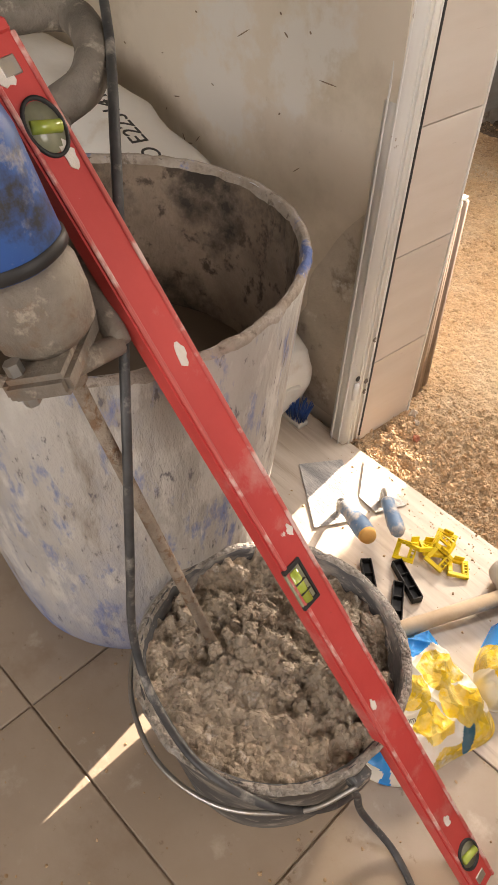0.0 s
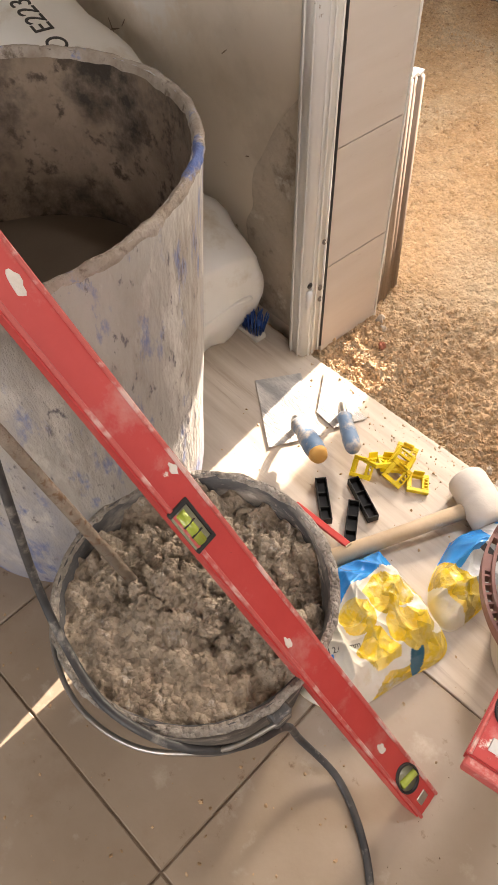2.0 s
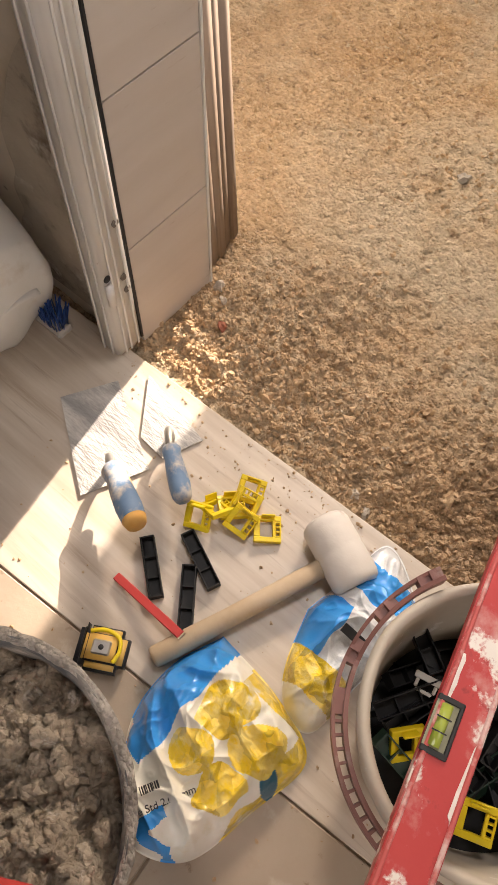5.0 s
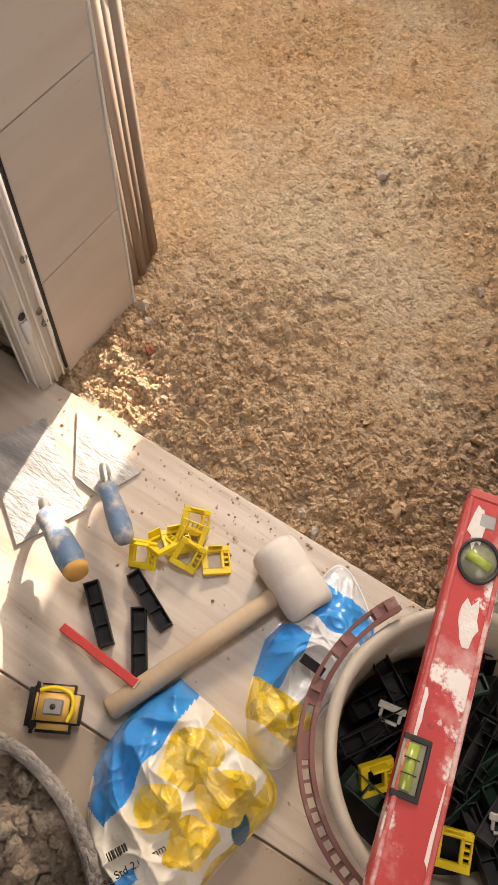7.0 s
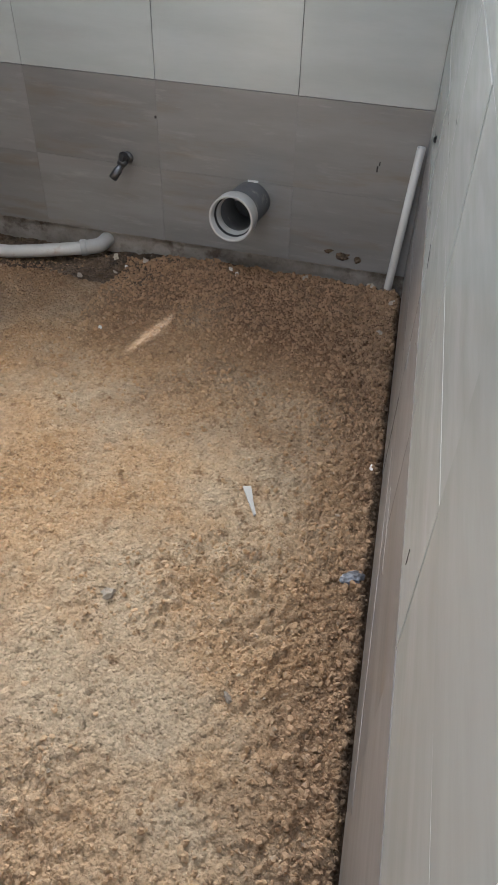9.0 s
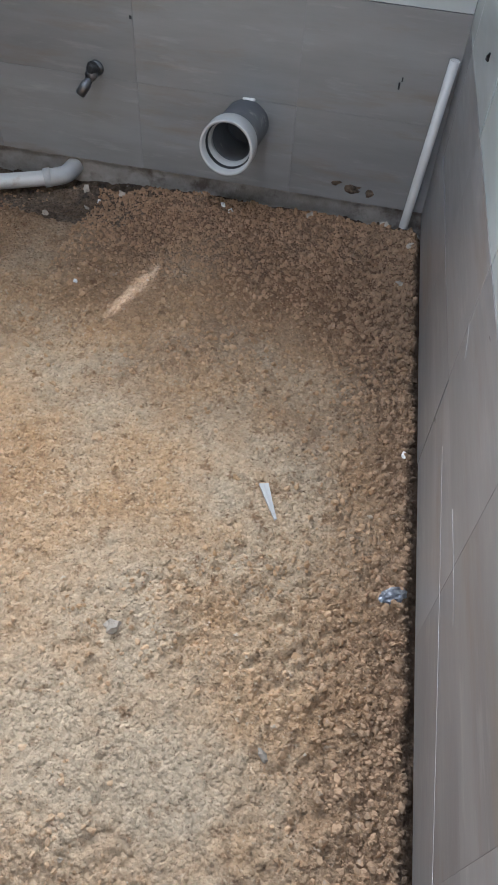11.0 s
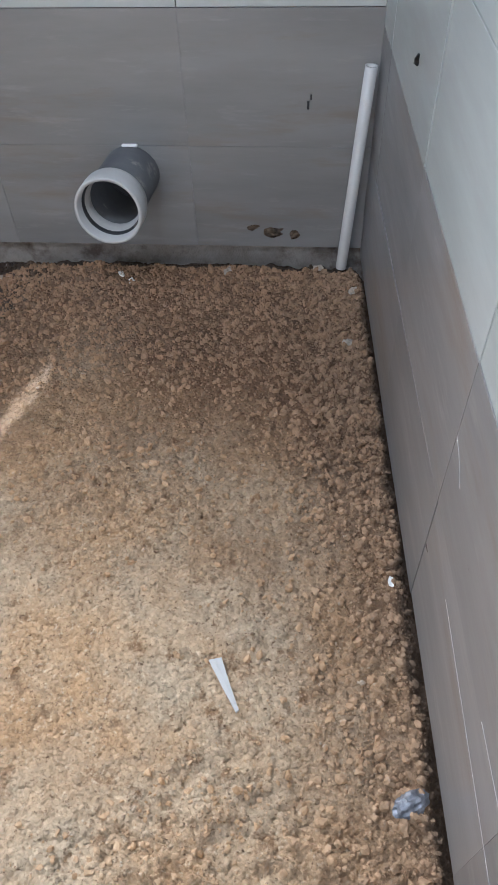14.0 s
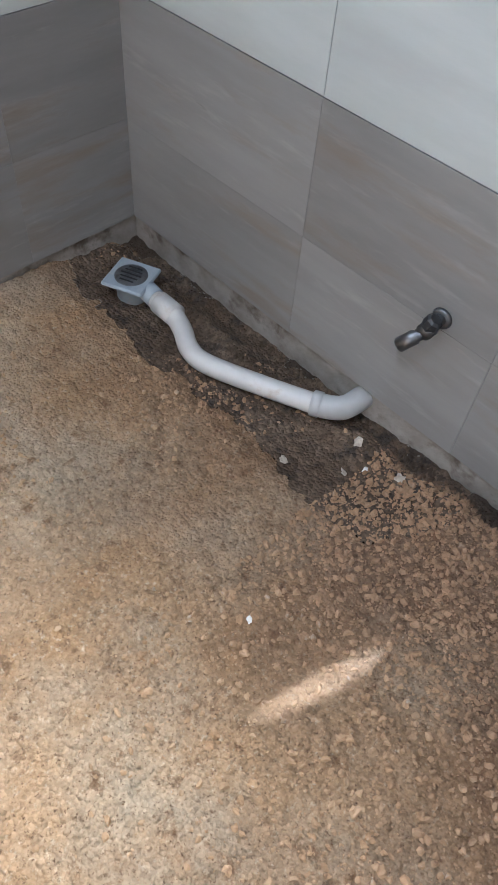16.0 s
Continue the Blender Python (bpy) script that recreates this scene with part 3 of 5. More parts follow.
part("water", lathe([(0.0, 0.43), (0.12, 0.431), (0.252, 0.43)], 64), M_SLURRY, drum, "dark muddy water")

crust = lathe([(0.272, 0.674), (0.276, 0.684), (0.281, 0.687), (0.286, 0.685), (0.288, 0.678), (0.284, 0.668)], 220, 0.02, 2.0)
for v in crust.verts:
    v.co += 0.0022 * noise.noise_vector(v.co * 26) + 0.0022 * noise.noise_vector(v.co * 80)
part("rim", crust, M_DRUM_CRUST, drum, "ragged rim caked with brown mortar")

# bucket of mortar
BUCKET = pose(0.997, 0.719, 0)
bucket = thing("bucket", BUCKET, "black builder's bucket heaped with wet grey mortar", "bucket")
part("shell", lathe([(0.0, 0.002), (0.138, 0.0), (0.143, 0.008), (0.160, 0.12), (0.172, 0.205), (0.176, 0.212), (0.178, 0.235), (0.182, 0.24), (0.186, 0.262), (0.182, 0.268), (0.174, 0.262), (0.168, 0.20), (0.0, 0.19)], 72, 0.012, 5.0), M_PAIL_BLACK, bucket)
rim = lathe([(0.182, 0.258), (0.188, 0.260), (0.189, 0.265), (0.185, 0.269), (0.178, 0.267), (0.175, 0.260)], 120, 0.012, 5.0)
for v in rim.verts:
    v.co += 0.0025 * noise.noise_vector(v.co * 45) + 0.0018 * noise.noise_vector(v.co * 110)
part("rim", rim, M_CRUST, bucket, "rim crusted with dried mortar")


def mortar_heap():
    bm = bmesh.new()
    nr, na = 105, 330
    rings = []
    for i in range(nr + 1):
        r = 0.174 * i / nr
        ring = []
        for k in range(na if i else 1):
            a = 2 * math.pi * k / na
            p = Vector((r * math.cos(a), r * math.sin(a), 0))
            z = 0.248 + 0.026 * (1 - (r / 0.174) ** 2)
            q = p + 0.012 * noise.noise_vector(p * 18)
            z += 0.044 * noise.noise(q * 11 + Vector((4, 0, 0)))
            cell = noise.voronoi(q * 26)[0]
            z += 0.036 * max(0.0, 0.75 - cell[0]) + 0.012 * min(0.5, cell[1] - cell[0])
            cell = noise.voronoi(q * 62 + Vector((7, 3, 1)))[0]
            z += 0.026 * max(0.0, 0.8 - cell[0])
            cell = noise.voronoi(q * 130)[0]
            z += 0.009 * max(0.0, 0.8 - cell[0]) + 0.007 * noise.noise(q * 95) - 0.037
            # hollow round the mixing rod
            z -= 0.040 * max(0.0, 1 - (p - Vector((-0.075, -0.035, 0))).length / 0.06)
            # smoother trowelled slope on the near side
            s = max(0.0, min(1.0, (p.x * 0.35 - p.y - 0.045) / 0.05))
            z = z * (1 - 0.75 * s) + (0.262 + 0.006 * noise.noise(q * 30) + 0.0045 * noise.noise(q * 90) + 0.004 * noise.noise(q * 170)) * 0.75 * s
            ring.append(bm.verts.new((p.x, p.y, z)))
        rings.append(ring)
    for i in range(nr):
        a, b = rings[i], rings[i + 1]
        for k in range(na):
            j = (k + 1) % na
            if len(a) == 1:
                bm.faces.new((a[0], b[k], b[j]))
            else:
                bm.faces.new((a[k], b[k], b[j], a[j]))
    bmesh.ops.recalc_face_normals(bm, faces=bm.faces)
    return bm


mortar = thing("mortar", BUCKET, "lumpy wet grey-brown mortar heaped in the bucket", "mortar")
heap = mortar_heap()
heap.verts.ensure_lookup_table()
tops = [v.co.copy() for v in heap.verts if v.co.xy.length < 0.160 and v.co.x * 0.35 - v.co.y < 0.05 and v.co.z > 0.225]
part("surface", heap, M_MORTAR, mortar)
rng = random.Random(17)
crumbs = []
for k in range(900):
    q = tops[rng.randrange(len(tops))]
    crumbs.append((q.x, q.y, q.z - 0.001, 0.0022 + 0.0115 * rng.random() ** 2.0))
tagged(scatter("rubble", crumbs, M_MORTAR, 17, mortar), "crumbly lumps of mortar")
# wire handle hanging down the near side
wire = [(0.187 * math.cos(radians(a)), 0.187 * math.sin(radians(a)) , z) for a, z in ((-8, 0.245), (-30, 0.235), (-60, 0.222), (-90, 0.215), (-120, 0.222), (-150, 0.235), (-172, 0.245))]
part("wire_handle", tube([(x * 1.06, y * 1.06, z) for x, y, z in wire], 0.0035, 8), M_STEEL, bucket, "bent steel wire handle")
for s in (-1, 1):
    part("handle_lug", boxed(s * 0.188 - 0.010, -0.035, 0.228, s * 0.188 + 0.010, -0.008, 0.258, bevel=0.003), M_PAIL_BLACK, bucket, "", False)

# pail with leftovers
M_PAIL = material("dusty cream plastic", (0.47, 0.41, 0.33), (0.55, 0.49, 0.40), 5, 0.55, 0.2, 50, stains=(((0.42, 0.34, 0.26), 8, 0.56, 0.72), ((0.70, 0.66, 0.60), 24, 0.6, 0.7)))
M_BROWNRED = material("dusty maroon plastic", (0.20, 0.08, 0.065), (0.28, 0.13, 0.105), 9, 0.5, 0.15, 60, stains=(((0.42, 0.30, 0.25), 15, 0.58, 0.74),))
PAIL = pose(1.358, 1.150, 0)
pail = thing("pail", PAIL, "dusty cream plastic pail full of tile clips", "pail")
part("shell", lathe([(0.0, 0.002), (0.118, 0.0), (0.123, 0.006), (0.140, 0.15), (0.145, 0.20), (0.150, 0.205), (0.152, 0.236), (0.149, 0.246), (0.142, 0.246), (0.138, 0.236), (0.134, 0.15), (0.118, 0.05), (0.0, 0.045)], 72, 0.05, 9.0), M_PAIL, pail)
M_CLIP_BLACK = material("black recycled plastic", (0.008, 0.008, 0.008), (0.02, 0.019, 0.018), 30, 0.5, 0.1, 90, spec=0.3, stains=(((0.20, 0.17, 0.14), 60, 0.70, 0.78),))
# black disc laid under the wedges to make the pail's inside darker
part("residue", lathe([(0.124, 0.072), (0.06, 0.08), (0.0, 0.082)], 48), M_CLIP_BLACK, pail, "black disc for the shade under the wedges")


def hoop():
    """A flat slotted ring with rungs, hugging one side of the pail."""
    bm = bmesh.new()
    n = 60
    for r0, r1, z0, z1 in ((0.157, 0.162, 0.188, 0.208), (0.170, 0.174, 0.182, 0.202)):
        rows = []
        for k in range(n + 1):
            a = radians(148 + 172 * k / n)
            lift = 0.05 * max(0.0, 1 - k / 16)
            c, s = math.cos(a), math.sin(a)
            rows.append([bm.verts.new((r * c, r * s, z + lift)) for r, z in ((r0, z0), (r1, z0), (r1, z1), (r0, z1))])
        for p, q in zip(rows, rows[1:]):
            for i in range(4):
                bm.faces.new((p[i], p[(i + 1) % 4], q[(i + 1) % 4], q[i]))
        bm.faces.new(rows[0][::-1])
        bm.faces.new(rows[-1])
    for k in range(36):
        if k < 14 and k % 4 not in (0, 1):
            continue
        a = 150 + 168 * k / 35
        lift = 0.05 * max(0.0, 1 - k / 9.3)
        box(bm, 0.158, -0.0016 if k >= 14 else -0.007, 0.184, 0.173, 0.0016 if k >= 14 else 0.007, 0.200, m=pose(0, 0, lift, 0, 0, a))
    bmesh.ops.recalc_face_normals(bm, faces=bm.faces)
    return bm


part("ring", hoop(), M_BROWNRED, pail, "maroon slotted plastic ring", False)

# ---- tile levelling clips ----
M_CLIP_YELLOW = material("yellow plastic", (0.78, 0.56, 0.01), (0.84, 0.64, 0.02), 20, 0.4, 0.05, 60, stains=(((0.70, 0.60, 0.25), 30, 0.62, 0.75),))
M_CLIP_GREEN = material("dark green plastic", (0.008, 0.032, 0.018), (0.016, 0.05, 0.028), 20, 0.5, 0.05, 60)
M_CLIP_PALE = material("pale grey plastic", (0.50, 0.48, 0.43), (0.58, 0.56, 0.51), 20, 0.5, 0.05, 60)


def wedge(m, mat, label, length=0.092, group="black tile wedges"):
    w = thing("tile_wedge", m, label, "tile wedge", group)
    h = length / 2
    bm = bmesh.new()
    box(bm, -h, -0.0105, 0, h, 0.0105, 0.002)
    part("base", bm, mat, w, "", False)
    for s in (-1, 1):
        part("side_wall", boxed(-h, s * 0.0095 - 0.001, 0.002, h, s * 0.0095 + 0.001, 0.017, bevel=0.0005), mat, w, "", False)
        part("end_wall", boxed(s * (h - 0.001) - 0.001, -0.0085, 0.002, s * (h - 0.001) + 0.001, 0.0085, 0.016), mat, w, "", False)
    for x in (-h * 0.32, h * 0.36):
        part("rib", boxed(x - 0.0008, -0.0085, 0.002, x + 0.0008, 0.0085, 0.012), mat, w, "", False)
    return w


def clip(m, label="yellow plastic tile levelling clip", group="yellow tile clips"):
    c = thing("tile_clip", m, label, "tile clip", group)
    bm = bmesh.new()
    s = 0.0205
    for b in ((-s, -s, s, -s + 0.008), (-s, s - 0.008, s, s), (-s, -s + 0.008, -s + 0.009, s - 0.008), (s - 0.013, -s + 0.008, s - 0.0085, s - 0.008), (s - 0.0025, -s + 0.008, s, s - 0.008)):
        box(bm, b[0], b[1], 0, b[2], b[3], 0.008, bevel=0.0008)
    for k in range(4):
        y = -s + 0.009 + k * 0.0074
        box(bm, s - 0.0085, y - 0.001, 0, s - 0.0025, y + 0.0012, 0.008)
    part("frame", bm, M_CLIP_YELLOW, c, "", False)
    part("tab", boxed(-0.010, s - 0.004, 0.008, 0.010, s - 0.0015, 0.019, bevel=0.0006), M_CLIP_YELLOW, c, "", False)
    return c


def heading(a, b):
    return math.degrees(math.atan2(b[1] - a[1], b[0] - a[0]))


for a, b, n in (((0.858, 1.091), (0.933, 1.034), 0), ((0.905, 1.132), (0.979, 1.102), 1), ((0.939, 1.097), (0.991, 1.032), 0)):
    wedge(pose((a[0] + b[0]) / 2, (a[1] + b[1]) / 2, 0.0005, 0, 0, heading(a, b)), M_CLIP_BLACK, "black plastic tile wedge with open ribbed trough lying on tile")
for x, y, z, rx, ry, rz in ((0.927, 1.246, 0.010, 14, 8, 24), (0.924, 1.205, 0.012, -14, 12, 50), (0.896, 1.165, 0.014, 35, -10, 20), (0.985, 1.216, 0.004, 0, 8, 40), (0.949, 1.199, 0.016, 20, 16, 8), (0.912, 1.188, 0.020, -30, 20, 70), (0.936, 1.224, 0.020, 25, -20, 100)):
    clip(pose(x, y, z, rx, ry, rz))
rng = random.Random(12)
for k in range(44):
    a, r = rng.uniform(0, 6.28), 0.098 * math.sqrt(rng.random())
    z = 0.075 + 0.07 * k / 44
    mat = (M_CLIP_BLACK, M_CLIP_BLACK, M_CLIP_BLACK, M_CLIP_GREEN)[k % 4]
    lab = "dark green tile wedge heaped in the pail" if k % 4 == 3 else "black tile wedge heaped in the pail"
    wedge(PAIL @ pose(r * math.cos(a), r * math.sin(a), z, rng.uniform(-35, 35), rng.uniform(-25, 25), rng.uniform(0, 360)), mat, lab, 0.085, "tile wedges in the pail")
for x, y, rx, ry, rz in ((-0.06, -0.06, 40, 10, 50), (0.045, -0.075, 15, -10, 20)):
    clip(PAIL @ pose(x, y, 0.140, rx, ry, rz), "yellow tile clip among wedges in the pail", "yellow tile clips")
for x, y, rz in ((-0.08, 0.01, 10), (0.07, 0.05, -30), (0.075, -0.02, 20)):
    c = thing("clip_head", PAIL @ pose(x, y, 0.155, 15, -12, rz), "pale grey clip head lying in the pail", "tile clip", "pale clip heads")
    bm = bmesh.new()
    box(bm, -0.016, -0.004, 0, 0.016, 0.004, 0.006, bevel=0.001)
    box(bm, -0.013, -0.014, 0, -0.009, -0.004, 0.005, bevel=0.001)
    box(bm, 0.009, -0.014, 0, 0.013, -0.004, 0.005, bevel=0.001)
    part("bar", bm, M_CLIP_PALE, c, "", False)
    part("foot", boxed(-0.010, -0.018, 0.0, 0.010, -0.014, 0.005, bevel=0.001), M_CLIP_PALE, c, "", False)

# cream tub beside the pail
tub = thing("tub", pose(1.665, 1.085, 0), "smooth cream plastic tub standing by the pail", "tub")
part("shell", lathe([(0, 0), (0.14, 0), (0.148, 0.01), (0.152, 0.10), (0.150, 0.19), (0.140, 0.222), (0.120, 0.236), (0, 0.242)], 64, 0.05, 3.0), M_PAIL, tub)
part("base_ring", lathe([(0.146, 0.002), (0.154, 0.004), (0.154, 0.016), (0.149, 0.018)], 64, 0.05, 3.0), M_PAIL, tub)

# ---- hand tools on the threshold tile ----
M_WOOD = material("pale dusty wood", (0.46, 0.34, 0.22), (0.58, 0.46, 0.33), 9, 0.7, 0.25, 60, stains=(((0.66, 0.60, 0.52), 12, 0.54, 0.68), ((0.30, 0.2, 0.12), 30, 0.66, 0.74)))
M_RUBBER_WHITE = material("dusty white rubber", (0.64, 0.585, 0.52), (0.72, 0.67, 0.61), 8, 0.75, 0.3, 70, stains=(((0.48, 0.38, 0.30), 18, 0.64, 0.76),))
M_BLUE_GRIP = material("blue rubber grip, mortar-stained", (0.10, 0.18, 0.30), (0.17, 0.27, 0.40), 12, 0.6, 0.2, 80, stains=(((0.50, 0.45, 0.39), 22, 0.45, 0.57),))
M_ORANGE = material("orange grip inlay", (0.62, 0.33, 0.08), (0.68, 0.42, 0.15), 20, 0.6, 0.1, 60, stains=(((0.55, 0.47, 0.38), 24, 0.58, 0.7),))
M_BLADE = material("mortar-smeared steel blade", (0.32, 0.31, 0.30), (0.46, 0.445, 0.425), 9, 0.6, 0.6, 70, metal=0.1, stretch=(1, 3, 1), stains=(((0.68, 0.65, 0.60), 7, 0.46, 0.60), ((0.24, 0.235, 0.24), 16, 0.60, 0.7)))


def trowel(blade, neck, grip0, grip1, r, label, inlay):
    cx, cy = blade[0]
    tr = thing("trowel", pose(cx, cy, 0), label, "trowel", "trowels")
    loc = [(x - cx, y - cy) for x, y in blade]
    bm = prism(bmesh.new(), loc, 0.004, 0.0065)
    for v in bm.verts:
        v.co.z += 0.004 * noise.noise(v.co * 9)
    part("blade", bm, M_BLADE, tr, "steel blade smeared with mortar", False)
    o = Vector((cx, cy, 0))
    n, g0, g1 = Vector(neck) - o, Vector(grip0) - o, Vector(grip1) - o
    part("tang", tube([n, n + Vector((0, 0, 0.03)), g0 * 0.8 + n * 0.2 + Vector((0, 0, 0.012)), g0 + (g1 - g0) * 0.08], 0.007, 10), M_STEEL, tr, "bent steel tang")
    d = (g1 - g0)
    prof = [(0.0, 0.0), (0.75, 0.0), (0.95, 0.06), (0.85, 0.22), (1.0, 0.5), (1.05, 0.72), (0.95, 0.92), (0.7, 1.0), (0.0, 1.0)]
    bm = lathe([(q * r, h * d.length) for q, h in prof], 20)
    m = Matrix.Translation(g0) @ d.to_track_quat("Z", "Y").to_matrix().to_4x4()
    bmesh.ops.transform(bm, matrix=m, verts=bm.verts)
    grip = part("grip", bm, M_BLUE_GRIP, tr, "blue rubber grip")
    if inlay:
        bm = lathe([(0, 0.93 * d.length), (0.97 * r, 0.925 * d.length), (0.80 * r, 1.012 * d.length), (0, 1.02 * d.length)], 20)
        bmesh.ops.transform(bm, matrix=m, verts=bm.verts)
        part("end_cap", bm, M_ORANGE, grip, "orange rubber end")
        bm = lathe([(0.5 * r, 0.2 * d.length), (0.62 * r, 0.24 * d.length), (0.66 * r, 0.5 * d.length), (0.5 * r, 0.72 * d.length)], 16)
        bmesh.ops.transform(bm, matrix=m @ pose(0.35 * r, -0.36 * r, 0), verts=bm.verts)
        part("inlay", bm, M_ORANGE, grip, "orange inlay")


trowel([(0.582, 1.169), (0.733, 1.072), (0.782, 1.172), (0.632, 1.252)], (0.735, 1.140, 0.008), (0.760, 1.126, 0.060), (0.862, 1.082, 0.092), 0.0185,
       "mortar-smeared trowel with blue and orange grip on tile", True)
trowel([(0.661, 1.295), (0.733, 1.203), (0.785, 1.199), (0.811, 1.264)], (0.772, 1.232, 0.008), (0.798, 1.210, 0.048), (0.876, 1.157, 0.056), 0.0155,
       "pointed trowel with blue rubber grip lying on tile", False)

mallet = thing("mallet", pose(1.075, 1.20, 0), "white rubber mallet with pale wooden handle", "mallet")
d = Vector((1.09 - 0.988, 1.227 - 0.97, 0.012))
bm = lathe([(0, 0), (0.0135, 0.001), (0.0155, 0.006), (0.0155, 0.05), (0.0140, 0.12), (0.0140, d.length), (0, d.length)], 20, 0.03)
bmesh.ops.transform(bm, matrix=Matrix.Translation((0.988 - 1.075, 0.97 - 1.20, 0.0165)) @ d.to_track_quat("Z", "Y").to_matrix().to_4x4(), verts=bm.verts)
part("handle", bm, M_WOOD, mallet, "pale wooden handle dusted with cement")
d = Vector((0.096, -0.042, 0.0)).normalized()
bm = lathe([(0, -0.054), (0.028, -0.054), (0.033, -0.050), (0.0355, -0.042), (0.0355, -0.004), (0.0345, 0.0), (0.0355, 0.004), (0.0355, 0.042), (0.033, 0.050), (0.028, 0.054), (0, 0.054)], 40)
bmesh.ops.transform(bm, matrix=Matrix.Translation((1.093 - 1.075, 1.250 - 1.20, 0.0358)) @ d.to_track_quat("Z", "Y").to_matrix().to_4x4(), verts=bm.verts)
part("head", bm, M_RUBBER_WHITE, mallet, "dusty white rubber head")

pencil = thing("carpenter_pencil", pose(0.936, 1.0185, 0.0205, 0, -11, -1), "flat red carpenter's pencil resting on the mallet handle", "pencil")
part("shaft", boxed(-0.072, -0.0062, -0.0035, 0.066, 0.0062, 0.0035, bevel=0.0012), M_RED, pencil, "", False)
part("end", boxed(0.066, -0.006, -0.0034, 0.0685, 0.006, 0.0034), M_WOOD, pencil, "bare wooden end", False)

M_TAPE = material("scuffed orange-yellow plastic", (0.66, 0.38, 0.08), (0.74, 0.48, 0.14), 15, 0.45, 0.2, 70, stains=(((0.62, 0.52, 0.40), 20, 0.56, 0.68), ((0.2, 0.14, 0.09), 40, 0.64, 0.72)))
tape = thing("tape_measure", pose(0.931, 0.935, 0, 0, 0, 30), "dusty orange tape measure with black rubber edge", "tape measure")
part("case", boxed(-0.030, -0.027, 0.003, 0.030, 0.027, 0.0385, bevel=0.010, seg=4), M_TAPE, tape)
part("bumper", boxed(-0.0335, -0.0305, 0.0, 0.033, 0.030, 0.0325, bevel=0.011, seg=4), M_BLACK, tape, "worn black rubber bumper")
part("corner", boxed(-0.0365, -0.0325, 0.001, -0.021, 0.0315, 0.0350, bevel=0.008, seg=3), M_BLACK, tape, "black rubber corner")
part("hub", boxed(-0.013, -0.010, 0.036, 0.013, 0.010, 0.0415, bevel=0.002), M_STEEL, tape, "grey square hub", False)
part("screw", lathe([(0, 0.0425), (0.0035, 0.0425), (0.004, 0.041)], 12), M_BLACK, tape)
part("band", tube([(-0.020, 0.019, 0.0385), (0.0, 0.0235, 0.0385), (0.020, 0.017, 0.0385), (0.0255, 0.0, 0.0385), (0.020, -0.017, 0.0385)], 0.003, 8), M_CLIP_YELLOW, tape, "yellow rim stripe")

# ---- plastic bags of clips ----
M_FILM = material("clear film over yellow clips", (0.80, 0.55, 0.05), (0.84, 0.68, 0.24), 24, 0.22, 0.8, 45, coat=0.4, stains=(((0.84, 0.58, 0.03), 34, 0.48, 0.56), ((0.86, 0.80, 0.62), 15, 0.60, 0.7)))
M_FILM_CLEAR = material("crumpled clear film", (0.60, 0.62, 0.63), (0.76, 0.77, 0.77), 14, 0.25, 0.7, 30, coat=0.5, stains=(((0.45, 0.50, 0.55), 22, 0.55, 0.66),))
M_PRINT_BLUE = material("blue printed film", (0.015, 0.27, 0.74), (0.03, 0.33, 0.80), 9, 0.22, 0.4, 40, coat=0.4, stains=(((0.30, 0.48, 0.72), 26, 0.66, 0.76),))
M_PRINT_WHITE = material("white printed film", (0.76, 0.72, 0.60), (0.82, 0.79, 0.70), 9, 0.35, 0.4, 40, coat=0.3, stains=(((0.70, 0.62, 0.42), 12, 0.58, 0.7),))
M_PRINT_TEAL = material("teal printed film", (0.01, 0.10, 0.16), (0.02, 0.14, 0.22), 9, 0.3, 0.4, 40, coat=0.3)
M_INK = material("black ink", (0.02, 0.02, 0.02), (0.04, 0.04, 0.04), 20, 0.6, 0)


def bag_surface(outline, high, seed):
    n = len(outline)
    cx, cy = sum(p[0] for p in outline) / n, sum(p[1] for p in outline) / n
    ring = [q for q in spline([(*p, 0) for p in outline] + [(*outline[0], 0)], 30)][:-1]

    def at(s, k):
        b = ring[k % len(ring)]
        x, y = cx + (b.x - cx) * s, cy + (b.y - cy) * s
        z = high * (1 - s ** 3.2) ** 0.6
        p = Vector((x, y, seed))
        q = p + 0.02 * noise.noise_vector(p * 12)
        # creased film: sharp ridges running across each other
        fold = (1 - abs(noise.noise(Vector((q.x * 9 + q.y * 17, q.y * 5 - q.x * 5, seed))))) ** 4
        cross = (1 - abs(noise.noise(Vector((q.x * 22 - q.y * 10, q.x * 6 + q.y * 14, seed + 4))))) ** 5
        small = (1 - abs(noise.noise(q * 52))) ** 4
        z += (0.016 * fold + 0.013 * cross + 0.004 * small + 0.016 * noise.noise(p * 15)) * (1 - s ** 8) - 0.010
        return Vector((x, y, max(0.002, z)))
    return at, len(ring)


